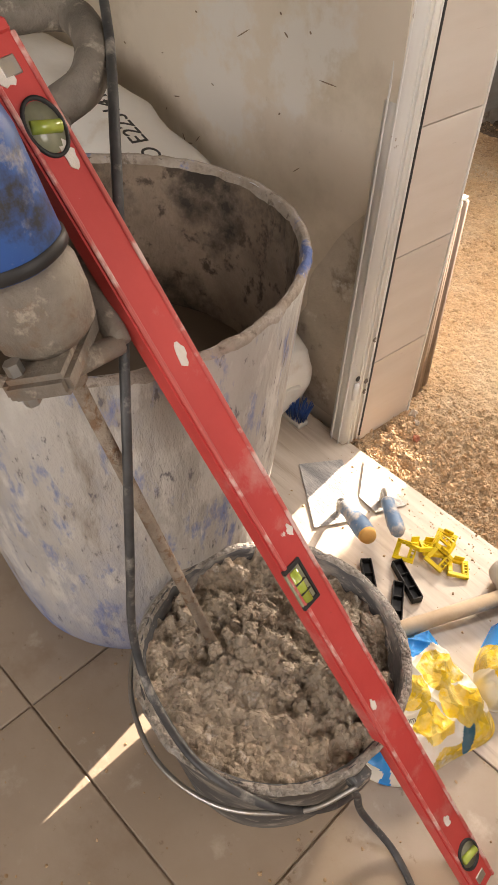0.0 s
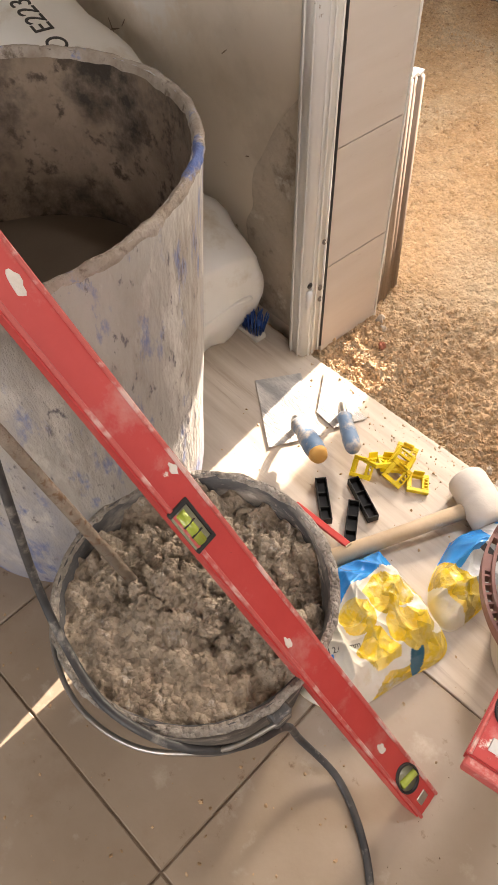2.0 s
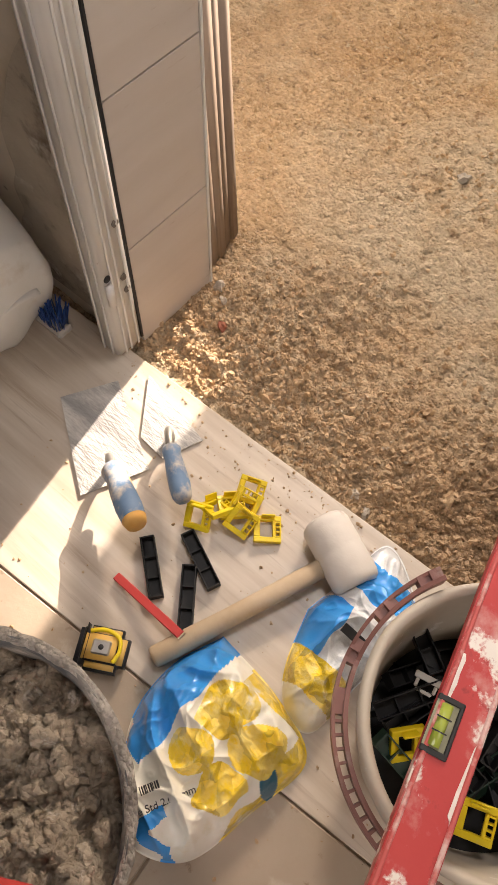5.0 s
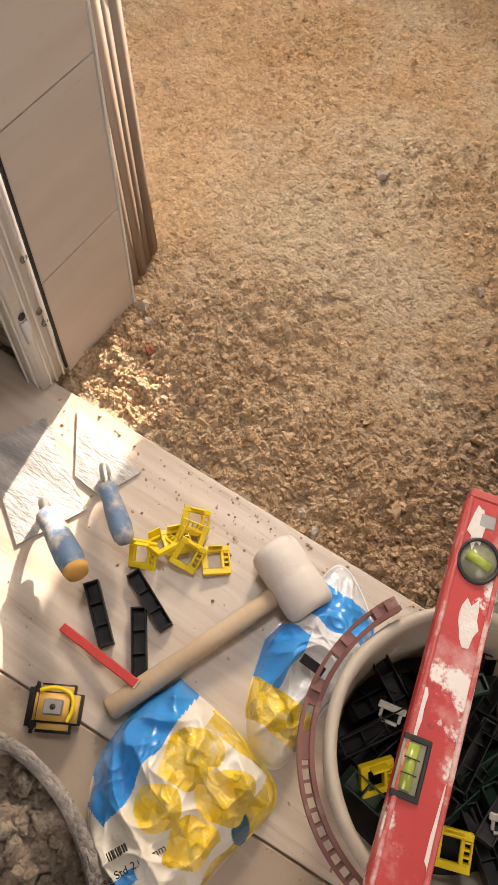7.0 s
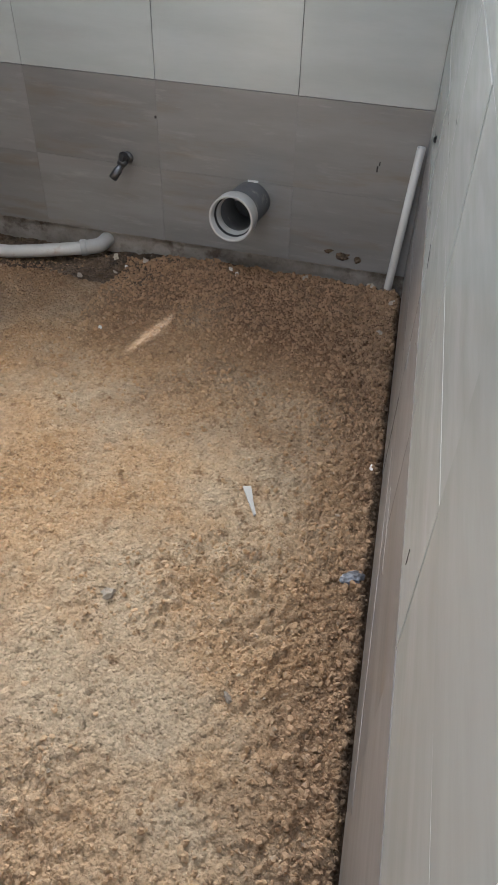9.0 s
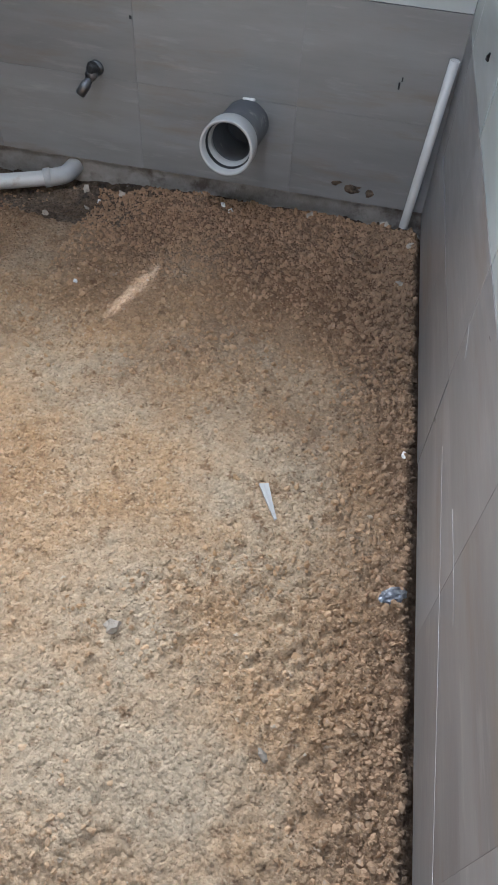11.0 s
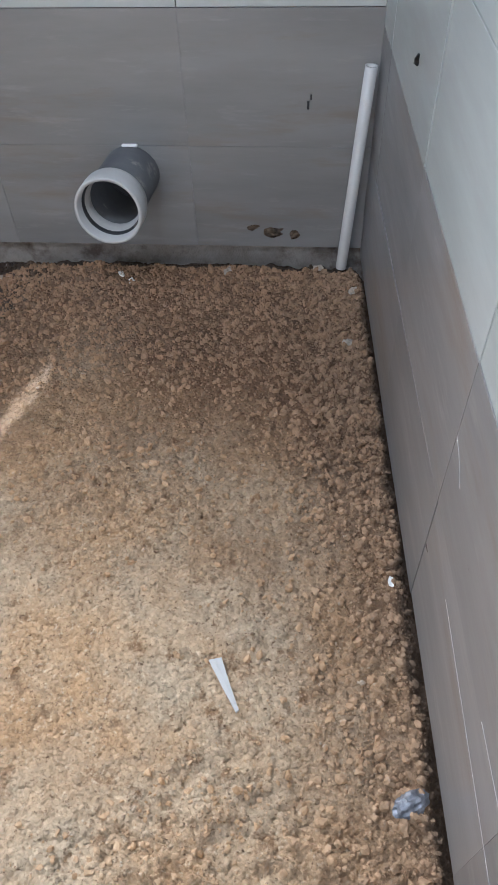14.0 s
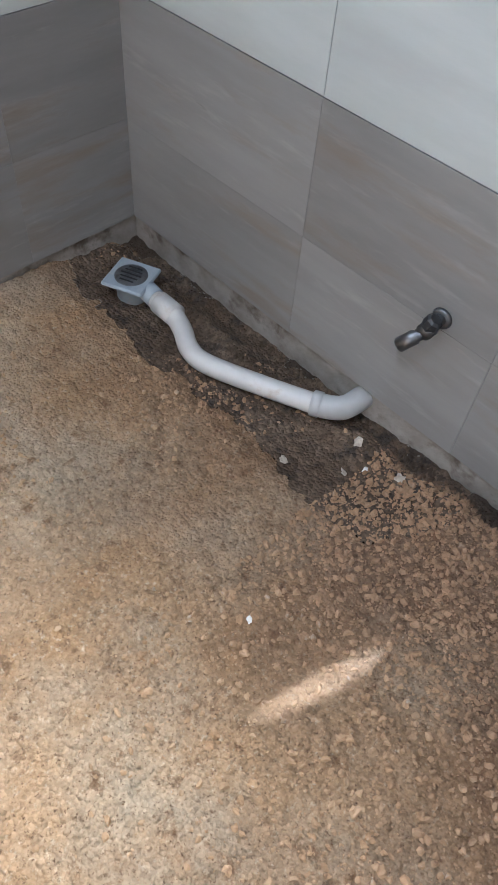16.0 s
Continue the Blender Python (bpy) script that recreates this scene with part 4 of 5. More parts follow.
def plastic_bag(outline, high, seed, regions, mats, label, rings=96):
    at, n = bag_surface(outline, high, seed)
    cx, cy = sum(p[0] for p in outline) / len(outline), sum(p[1] for p in outline) / len(outline)
    bag = thing("plastic_bag", pose(cx, cy, 0), label, "plastic bag", "bags of tile clips")
    o = Vector((cx, cy, 0))
    pts = [[at(max(i, 0.02) / rings, k) - o for k in range(n)] for i in range(rings + 1)]
    pieces = {}
    for i in range(rings):
        for k in range(n):
            ids = ((i, k), (i + 1, k), (i + 1, (k + 1) % n), (i, (k + 1) % n))
            mid = (pts[i][k] + pts[i + 1][(k + 1) % n]) / 2 + o
            pieces.setdefault(regions(mid.x, mid.y), []).append(ids)
    for nm, quads in pieces.items():
        index, verts = {}, []
        for q in quads:
            for c in q:
                if c not in index:
                    index[c] = len(verts)
                    verts.append(pts[c[0]][c[1]])
        me = bpy.data.meshes.new(nm)
        me.from_pydata(verts, [], [[index[c] for c in q] for q in quads])
        me.materials.append(mats[nm])
        me.shade_smooth()
        new(nm, me).parent = bag
    # underside
    bm = bmesh.new()
    bm.faces.new([bm.verts.new((p.x, p.y, 0.0015)) for p in pts[rings]][::-1])
    part("underside", bm, mats["film"], bag)
    return bag


def bag1_regions(x, y):
    w = 0.013 * noise.noise(Vector((x, y, 0)) * 24)
    u, v = x + w, y + w
    if u < 1.074 and v > 0.868 and not (v < 0.90 and u < 1.035):
        return "blue_print"
    for cx, cy, r in ((1.113, 0.985, 0.037), (1.176, 0.974, 0.033), (1.110, 0.918, 0.028), (1.165, 0.910, 0.031)):
        if math.hypot((u - cx) * 1.05, v - cy) < r:
            return "film"
    if math.hypot(u - 1.208, (v - 0.955) * 0.7) < 0.016:
        return "teal_print"
    if u > 1.202 or (v > 1.022 and u > 1.105):
        return "film"
    if (0.016 < math.hypot(u - 1.150, v - 0.835) < 0.030 and u + v < 1.985) or (v < 0.815 and u > 1.16):
        return "blue_print"
    return "white_print"


def bag2_regions(x, y):
    w = 0.008 * noise.noise(Vector((x, y, 3)) * 26)
    u, v = x + w, y + w
    if v < 1.066:
        return "white_print"
    if v < 1.116:
        return "film"
    if v < 1.196 and u < 1.157:
        return "blue_print"
    if 1.222 < v < 1.272 and u > 1.128:
        return "blue_print"
    return "clear_film"


grains(M_FILM, 42, 0.30, 0.004)
BAG_MATS = {"film": M_FILM, "blue_print": M_PRINT_BLUE, "white_print": M_PRINT_WHITE, "teal_print": M_PRINT_TEAL, "clear_film": M_FILM_CLEAR}
bag = plastic_bag([(1.040, 1.058), (1.012, 0.98), (1.020, 0.895), (1.075, 0.825), (1.125, 0.790), (1.19, 0.825), (1.215, 0.92), (1.228, 1.01), (1.150, 1.045)], 0.068, 1.0, bag1_regions, BAG_MATS,
                  "blue, white and yellow printed bag full of yellow clips")
plastic_bag([(1.105, 1.165), (1.130, 1.085), (1.165, 1.040), (1.212, 1.040), (1.222, 1.13), (1.235, 1.235), (1.195, 1.290), (1.135, 1.315), (1.12, 1.24)], 0.052, 7.0, bag2_regions, BAG_MATS,
            "crumpled clear and blue plastic bag half full")
flap = boxed(-0.017, -0.0065, 0, 0.017, 0.0065, 0.0012, bevel=0.0004)
add("tape_scrap", flap, M_CLIP_BLACK, None, False, "scrap of black tape stuck on the clear bag", "tape").matrix_world = pose(1.178, 1.163, 0.066, 8, 10, 0)


def lettering(name, words, size, m, mat, parent, depth=0.0006):
    cu = bpy.data.curves.new(name, "FONT")
    cu.body, cu.size, cu.extrude, cu.align_x = words, size, depth, "CENTER"
    tmp = bpy.data.objects.new(name, cu)
    me = bpy.data.meshes.new_from_object(tmp)
    bpy.data.objects.remove(tmp)
    me.materials.append(mat)
    ob = new(name, me)
    ob.parent = parent
    ob.matrix_parent_inverse = parent.matrix_world.inverted() if parent else Matrix()
    ob.matrix_basis = m
    return ob


bpy.context.view_layer.update()
lettering("lettering", "Base Std 2.00 mm", 0.0125, pose(1.128, 0.852, 0.066, 14, 0, 62), M_INK, bag)
bars = bmesh.new()
for k in range(9):
    box(bars, -0.012 + 0.0027 * k, 0, 0, -0.0108 + 0.0027 * k + 0.0006 * (k % 3), 0.010, 0.0008)
bc = part("barcode", bars, M_INK, bag, "small black bar print", False)
bc.matrix_basis = pose(-0.010, -0.072, 0.066, 12, 0, 62)

# ---- blue brush by the wall ----
M_BRISTLE = material("blue bristle", (0.01, 0.05, 0.22), (0.02, 0.09, 0.34), 20, 0.5, 0)
brush = thing("brush", pose(0.452, 1.262, 0), "small dark blue bristle brush by the wall", "brush")
part("block", boxed(-0.045, -0.016, 0.0, 0.045, 0.016, 0.016, bevel=0.004), M_CLIP_PALE, brush, "", False)
bm = bmesh.new()
rng = random.Random(3)
for k in range(150):
    a = Vector((rng.uniform(-0.042, 0.042), rng.uniform(-0.014, 0.014), 0.015))
    e = a * 1.35 + Vector((rng.uniform(-0.006, 0.006), rng.uniform(-0.006, 0.006), rng.uniform(0.04, 0.052)))
    tube([a, e], 0.0011, 4, straight=True, bm=bm)
tagged(part("bristles", bm, M_BRISTLE, brush), kind="stuff")

# ---- sacks behind the drum ----
M_SACK = material("white paper sack", (0.70, 0.68, 0.63), (0.78, 0.76, 0.72), 4, 0.55, 0.3, 30, stains=(((0.56, 0.48, 0.38), 6, 0.56, 0.72),))
M_GREEN = material("green print", (0.06, 0.34, 0.10), (0.08, 0.40, 0.13), 10, 0.5, 0)


def sack(m, lx, ly, lz, seed, label, taper=0.35, power=5.0):
    s = thing("cement_sack", m, label, "sack", "paper sacks")
    bm = bmesh.new()
    bmesh.ops.create_cube(bm, size=2)
    bmesh.ops.subdivide_edges(bm, edges=bm.edges, cuts=24, use_grid_fill=True)
    for v in bm.verts:
        c = v.co
        ex = 1 - taper * abs(c.x) ** power
        x = c.x * lx / 2 * (1 - 0.04 * c.z * c.z)
        y = c.y * ly / 2 * (1 - 0.10 * abs(c.x) ** 6)
        z = c.z * lz / 2 * ex * (1 - 0.25 * abs(c.y) ** 4)
        p = Vector((x, y, z + seed))
        f = 0.5 - abs(noise.noise(p * 6))
        n = Vector((c.x ** 7, c.y ** 7, c.z ** 7))
        v.co = Vector((x, y, z)) + n * (0.020 * f + 0.010 * noise.noise(p * 14))
    part("paper", bm, M_SACK, s)
    seam = tube([(lx / 2 + 0.004, y * ly, 0.01 * math.sin(9 * y)) for y in (-0.36, -0.2, 0.0, 0.2, 0.36)], 0.009, 8, flat=0.5)
    part("end_seam", seam, M_SACK, s, "folded and glued paper end")
    return s


sack(pose(-0.025, 1.175, 0.150, 0, 3, -3), 1.0, 0.28, 0.30, 1.0, "white paper cement sack with green print, slumped behind drum")
top_sack = sack(pose(-0.150, 1.135, 0.480, 0, 13, 2), 1.02, 0.19, 0.32, 5.0, "white paper cement sack lying on another sack", 0.62, 2.2)
bpy.context.view_layer.update()
lettering("batch_code", "CO E22314144 5", 0.052, pose(0.09, 1.112, 0.628, 4, -13, 176), M_INK, top_sack)
for x, y, z, ry in ((0.350, 1.10, 0.36, 76), (0.474, 1.11, 0.17, 80)):
    gm = prism(bmesh.new(), [(0.03 * math.cos(radians(a)), 0.016 * math.sin(radians(a))) for a in range(0, 360, 24)], 0, 0.002)
    g = part("green_mark", gm, M_GREEN, top_sack, "small green printed mark")
    g.matrix_parent_inverse = top_sack.matrix_world.inverted()
    g.matrix_basis = pose(x, y, z, 0, ry, 20)

# ---- paddle mixer and its cable ----
M_MIX_BLUE = material("dirty blue casing", (0.02, 0.07, 0.26), (0.035, 0.11, 0.34), 8, 0.45, 0.2, 60, stains=(((0.42, 0.38, 0.33), 14, 0.60, 0.70), ((0.03, 0.03, 0.035), 8, 0.56, 0.64)))
M_MIX_ALU = material("cement-splashed cast alloy", (0.17, 0.145, 0.12), (0.27, 0.235, 0.195), 16, 0.6, 0.6, 60, metal=0.2, stains=(((0.20, 0.13, 0.085), 14, 0.52, 0.64), ((0.42, 0.37, 0.30), 30, 0.56, 0.66)))
M_ROD = material("cement-coated rusty rod", (0.24, 0.19, 0.145), (0.34, 0.28, 0.22), 40, 0.9, 0.8, 120, stains=(((0.20, 0.12, 0.07), 60, 0.52, 0.62),))
M_GRIP = material("grimy grey foam", (0.13, 0.115, 0.095), (0.23, 0.205, 0.175), 20, 0.8, 0.5, 80, stains=(((0.46, 0.41, 0.34), 26, 0.56, 0.66),))
mixer = thing("paddle_mixer", pose(0.94, 0.672, 0.25), "dirty blue paddle mixer standing in the mortar bucket", "mixer")
o = Vector((0.94, 0.672, 0.25))
foot, neck = Vector((0.945, 0.676, 0.20)) - o, Vector((0.846, 0.576, 0.74)) - o
part("rod", tube([foot, neck], 0.0075, 14, straight=True), M_ROD, mixer, "mixing rod coated with cement")
ax = (neck - foot).normalized()
base = Matrix.Translation(neck) @ ax.to_track_quat("Z", "Y").to_matrix().to_4x4()


def on_axis(bm, m=None):
    bmesh.ops.transform(bm, matrix=base @ (m or Matrix()), verts=bm.verts)
    return bm


part("collar", on_axis(lathe([(0, -0.02), (0.012, -0.02), (0.016, 0.0), (0.022, 0.012), (0, 0.012)], 20)), M_ROD, mixer)
part("bracket", on_axis(boxed(-0.065, -0.032, 0.010, 0.065, 0.032, 0.034, bevel=0.006, seg=2)), M_MIX_ALU, mixer, "clamped alloy bracket", False)
for s in (-0.05, 0.05):
    part("bolt", on_axis(lathe([(0, 0.0), (0.008, 0.0), (0.008, 0.046), (0, 0.046)], 6), pose(s, -0.018, 0)), M_STEEL, mixer, "", False)
part("gearbox", on_axis(lathe([(0, 0.034), (0.036, 0.034), (0.046, 0.045), (0.050, 0.07), (0.050, 0.10), (0.044, 0.112), (0, 0.112)], 28, 0.06, 4.0)), M_MIX_ALU, mixer, "cement-splashed gearbox")
part("motor", on_axis(lathe([(0, 0.112), (0.046, 0.112), (0.049, 0.12), (0.049, 0.21), (0.044, 0.235), (0.030, 0.245), (0, 0.245)], 32, 0.04, 8.0)), M_MIX_BLUE, mixer, "blue motor casing")
part("band", on_axis(lathe([(0.0495, 0.114), (0.0515, 0.116), (0.0515, 0.124), (0.0495, 0.126)], 32, 0.04, 8.0)), M_BLACK, mixer)
hpts = [(0.862, 0.624, 0.752), (0.785, 0.64, 0.803), (0.695, 0.677, 0.847), (0.639, 0.708, 0.885), (0.641, 0.745, 0.903), (0.589, 0.786, 0.92), (0.501, 0.809, 0.93), (0.483, 0.741, 0.934), (0.483, 0.657, 0.924)]
part("handle_bar", tube([Vector(p) - o for p in hpts[:4]], 0.0125, 14), M_MIX_ALU, mixer, "bent tubular handle bar")
part("grip", tube([Vector(p) - o for p in hpts[3:]], 0.0205, 16), M_GRIP, mixer, "grey foam grip")
part("stay", tube([Vector(hpts[0]) - o, base @ Vector((0.05, 0.0, 0.02))], 0.011, 12, straight=True), M_MIX_ALU, mixer)

M_CABLE = material("dusty black cable", (0.03, 0.032, 0.035), (0.07, 0.07, 0.07), 30, 0.5, 0.2, 60, stains=(((0.30, 0.28, 0.25), 25, 0.56, 0.7),))
cable = thing("power_cable", pose(1.145, 0.599, 0), "dusty black power cable looping down over the bucket", "cable")
o2 = Vector((1.145, 0.599, 0))
down = [(0.5, 0.9, 1.2), (0.50, 0.87, 1.02), (0.52, 0.845, 0.98), (0.62, 0.79, 0.93), (0.740, 0.715, 0.885), (0.801, 0.671, 0.80), (0.858, 0.628, 0.715), (0.893, 0.597, 0.62), (0.903, 0.576, 0.48), (0.910, 0.561, 0.36), (0.959, 0.549, 0.297), (1.05, 0.544, 0.285), (1.119, 0.568, 0.270),
        (1.160, 0.605, 0.245), (1.178, 0.66, 0.195), (1.180, 0.711, 0.15), (1.187, 0.732, 0.06), (1.25, 0.746, 0.008), (1.322, 0.719, 0.006), (1.381, 0.675, 0.006), (1.44, 0.60, 0.006), (1.52, 0.42, 0.006), (1.62, 0.10, 0.006), (1.9, -0.5, 0.006)]
part("sheath", tube([Vector(p) - o2 for p in down[1:]], 0.0055, 10), M_CABLE, cable)

# ---- door frame ----
frame_ob = new("door_1")
tagged(frame_ob, "white powder-coated door frame with dirty foot, door missing", "door frame", "", "structure")


def post(x0, x1, y0, y1, side):
    bm = boxed(x0, y0, 0.0, x1, y1, 2.06, bevel=0.004, seg=2)
    p = part("post", bm, M_ALU, frame_ob)
    face = x1 if side > 0 else x0
    for f in (0.30, 0.52, 0.82) if side > 0 else (0.9,):
        y = y0 + f * (y1 - y0)
        part("ridge", boxed(min(face, face + side * 0.003), y - 0.002, 0.0, max(face, face + side * 0.003), y + 0.002, 2.055, bevel=0.001), M_ALU, p, "", False)
    for f in (0.25, 0.7) if side > 0 else ():
        x = x0 + f * (x1 - x0)
        part("ridge", boxed(x - 0.002, y0 - 0.003, 0.0, x + 0.002, y0, 2.055, bevel=0.001), M_ALU, p, "", False)
    return p


pl = post(0.552, 0.5985, 1.288, 1.341, 1)
part("seal", boxed(0.575, 1.3415, 0.0, 0.5975, 1.3465, 2.06, bevel=0.001), M_BLACK, frame_ob, "black rubber seal", False)
pr = post(1.329, 1.362, 1.318, 1.352, -1)
part("seal", boxed(1.3225, 1.383, 0.0, 1.345, 1.392, 2.06, bevel=0.002), M_BLACK, frame_ob, "black rubber seal", False)
part("edge_strip", boxed(1.3195, 1.393, 0.0, 1.345, 1.400, 2.06, bevel=0.001), M_WHITE, frame_ob, "", False)
part("head", boxed(0.552, 1.288, 2.06, 1.362, 1.345, 2.12, bevel=0.003), M_ALU, frame_ob, "", False)
# the black piece stands in for the shaded hole beside the hinge
for y, z in ((1.330, 0.275), (1.327, 0.169), (1.329, 0.140), (1.297, 0.190)):
    s = lathe([(0.0062, 0.0), (0.0062, 0.002), (0.0038, 0.003), (0, 0.0015)], 14)
    bmesh.ops.transform(s, matrix=pose(0.5985, y, z, 0, 90, 0), verts=s.verts)
    part("screw", s, M_MIX_ALU if y > 1.30 else M_BLACK, pl)
s = tube([(0.601, 1.296, 0.135), (0.601, 1.296, 0.178)], 0.0065, 12, straight=True)
part("hinge_pin", s, M_ALU, pl, "white hinge pin")
part("rebate", boxed(1.329, 1.3525, 0.0, 1.36, 1.3825, 2.06), M_CEMENT, frame_ob, "dirty grey rebate", False)
part("bead", boxed(1.3625, 1.328, 0.0, 1.370, 1.338, 2.06), M_CEMENT, frame_ob, "cracked filler joint", False)
# white exposed edge of the jamb tiles
part("tile_edge", boxed(0.588, 1.5165, -0.02, 0.5975, 1.5205, 2.07), M_WHITE, frame_ob, "white exposed tile edge", False)

# the hinge-side post stands a little out of plumb
for ob in [o for o in frame_ob.children_recursive if o.data and max(v.co.x for v in o.data.vertices) < 0.62]:
    for v in ob.data.vertices:
        v.co.y += JAMB_LEAN * v.co.z

# cement patch where the paint is gone
bm = bmesh.new()
rng = random.Random(8)
poly = []
for k in range(40):
    a = k / 39
    poly.append((0.385 + 0.165 * a ** 3 + 0.045 * noise.noise(Vector((a * 7, 0, 0))) * (1 - a), 0.02 + 0.52 * a))
vs = [bm.verts.new((x, 1.3225, z)) for x, z in poly] + [bm.verts.new((0.553, 1.3225, 0.545)), bm.verts.new((0.553, 1.3225, 0.02))]
bm.faces.new(vs)
bmesh.ops.recalc_face_normals(bm, faces=bm.faces)
ret = bmesh.ops.extrude_face_region(bm, geom=list(bm.faces))
bmesh.ops.translate(bm, vec=(0, 0.004, 0), verts=[v for v in ret["geom"] if isinstance(v, bmesh.types.BMVert)])
part("cement_patch", bm, M_CEMENT, wall_front, "scraped grey cement patch", False)

M_SCUFF = material("brown scuff", (0.16, 0.11, 0.075), (0.28, 0.21, 0.15), 40, 0.9, 0.3, 90)
rng = random.Random(31)
for k in range(34):
    x, z = rng.uniform(-0.25, 0.54), rng.uniform(0.35, 1.15)
    a, ln, w = rng.uniform(-70, 70), rng.choice((0.003, 0.004, 0.006, 0.012, 0.022)), rng.uniform(0.0007, 0.0018)
    bm = bmesh.new()
    prism(bm, [(-ln, 0), (-0.3 * ln, -w), (0.5 * ln, -0.7 * w), (ln, 0), (0.4 * ln, w), (-0.5 * ln, 0.8 * w)], 0, 0.0012)
    bmesh.ops.transform(bm, matrix=pose(x, 1.325, z, 90, 0, 0) @ pose(0, 0, 0, 0, 0, a), verts=bm.verts)
    part("scuff", bm, M_SCUFF, wall_front, "", False)

# ribbed boards standing behind the jamb
mould = thing("ribbed_moulding", pose(0.566, 1.60, -0.02, 0, 0, 14), "short beige ribbed mouldings stood behind the jamb", "moulding")
for k in range(4):
    y = -0.058 + 0.024 * k
    bm = boxed(-0.022, y, 0, -0.002 + 0.004 * (k % 2), y + 0.0215, 0.515 - 0.006 * k, bevel=0.003, seg=2)
    st = part("strip", bm, M_TRIM, mould)
    part("end_cap", boxed(-0.022, y + 0.001, 0.516 - 0.006 * k, -0.002, y + 0.0205, 0.521 - 0.006 * k), M_WHITE, st, "white cut end", False)

# ---- bathroom fittings ----
M_PVC_GREY = material("grey drain pipe", (0.085, 0.085, 0.09), (0.13, 0.13, 0.13), 9, 0.45, 0.15, 60, stains=(((0.32, 0.29, 0.26), 18, 0.58, 0.7),))
M_PVC_PALE = material("pale grey socket", (0.42, 0.41, 0.39), (0.50, 0.49, 0.47), 9, 0.4, 0.1, 60, stains=(((0.36, 0.32, 0.28), 18, 0.60, 0.72),))
M_PVC_WHITE = material("dusty white pipe", (0.50, 0.48, 0.45), (0.58, 0.56, 0.53), 9, 0.4, 0.15, 60, stains=(((0.42, 0.34, 0.27), 12, 0.58, 0.7),))
M_CHROME = material("stained chrome", (0.13, 0.13, 0.135), (0.26, 0.265, 0.27), 25, 0.35, 0.1, 60, metal=0.9, stains=(((0.14, 0.13, 0.12), 30, 0.55, 0.66),))
M_GREYPLASTIC = material("bluish grey plastic", (0.26, 0.30, 0.33), (0.36, 0.40, 0.43), 15, 0.4, 0.1, 60, stains=(((0.42, 0.38, 0.33), 20, 0.58, 0.7),))


def along(bm, a, d):
    bmesh.ops.transform(bm, matrix=Matrix.Translation(a) @ Vector(d).to_track_quat("Z", "Y").to_matrix().to_4x4(), verts=bm.verts)
    return bm


waste = thing("waste_pipe", pose(0.738, BACK_Y, 0.192), "grey waste pipe with pale socket sticking out of the wall", "pipe")
way = Vector((-0.01, -0.185, 0.026))
L = way.length
part("pipe", along(lathe([(0.057, -0.012), (0.057, L - 0.045), (0.052, L - 0.045), (0.052, -0.012)], 40), (0, 0, 0), way), M_PVC_GREY, waste, "dark grey pipe")
part("socket", along(lathe([(0.059, L - 0.056), (0.063, L - 0.052), (0.065, L - 0.044), (0.065, L), (0.063, L + 0.002), (0.058, L), (0.057, L - 0.03), (0.050, L - 0.036), (0.050, L - 0.056)], 44), (0, 0, 0), way), M_PVC_PALE, waste, "pale grey socket ring")
part("seal", along(lathe([(0.0575, L - 0.022), (0.054, L - 0.025), (0.054, L - 0.031), (0.0575, L - 0.034)], 40), (0, 0, 0), way), M_BLACK, waste)
# black disc standing for the shade deep in the pipe
part("back", along(lathe([(0, 0.0), (0.053, 0.001)], 24), (0, 0, 0), way), M_BLACK, waste)
part("putty", boxed(-0.012, -0.005, 0.056, 0.020, 0.004, 0.062, bevel=0.002), M_WHITE, waste, "white putty smear", False)

valve = thing("angle_valve", pose(0.352, BACK_Y, 0.272), "stained chrome angle valve on the wall", "valve")
part("rosette", along(lathe([(0, 0), (0.019, 0), (0.016, 0.006), (0, 0.007)], 24), (0, 0, 0), (0, -1, 0)), M_CHROME, valve)
part("body", along(lathe([(0, 0), (0.0105, 0), (0.0105, 0.03), (0.014, 0.034), (0.014, 0.052), (0, 0.055)], 20), (0, 0, 0), (0.05, -1, 0.05)), M_CHROME, valve)
part("outlet", along(lathe([(0, 0), (0.010, 0), (0.010, 0.022), (0.0125, 0.024), (0.0125, 0.055), (0.009, 0.057), (0, 0.05)], 20), (0.002, -0.043, 0), (-0.55, -0.25, -0.8)), M_CHROME, valve)
part("handle", along(lathe([(0, 0), (0.012, 0), (0.014, 0.006), (0.014, 0.018), (0.010, 0.022), (0, 0.022)], 8), (0.002, -0.043, 0.008), (0.35, 0.1, 0.9)), M_BLACK, valve, "black valve knob", False)

drain = thing("drain_pipe", pose(0.0, 3.15, -0.03), "white drain pipe lying in a trench, joined to a floor drain", "drain pipe")
o = Vector((0.0, 3.15, -0.03))
part("pipe", tube([Vector(p) - o for p in ((-0.215, 3.176, -0.004), (-0.165, 3.176, -0.004), (-0.115, 3.163, -0.008), (-0.065, 3.140, -0.012), (-0.01, 3.140, -0.012), (0.10, 3.183, -0.012), (0.205, 3.228, -0.010))], 0.0205, 18), M_PVC_WHITE, drain)
part("coupling", tube([Vector(p) - o for p in ((-0.205, 3.176, -0.004), (-0.150, 3.176, -0.004))], 0.0245, 18, straight=True), M_PVC_WHITE, drain)
part("elbow", tube([Vector(p) - o for p in ((0.195, 3.224, -0.010), (0.225, 3.240, -0.009), (0.245, 3.268, -0.012), (0.248, 3.325, -0.016))], 0.0235, 18), M_PVC_PALE, drain, "elbow running into the wall")
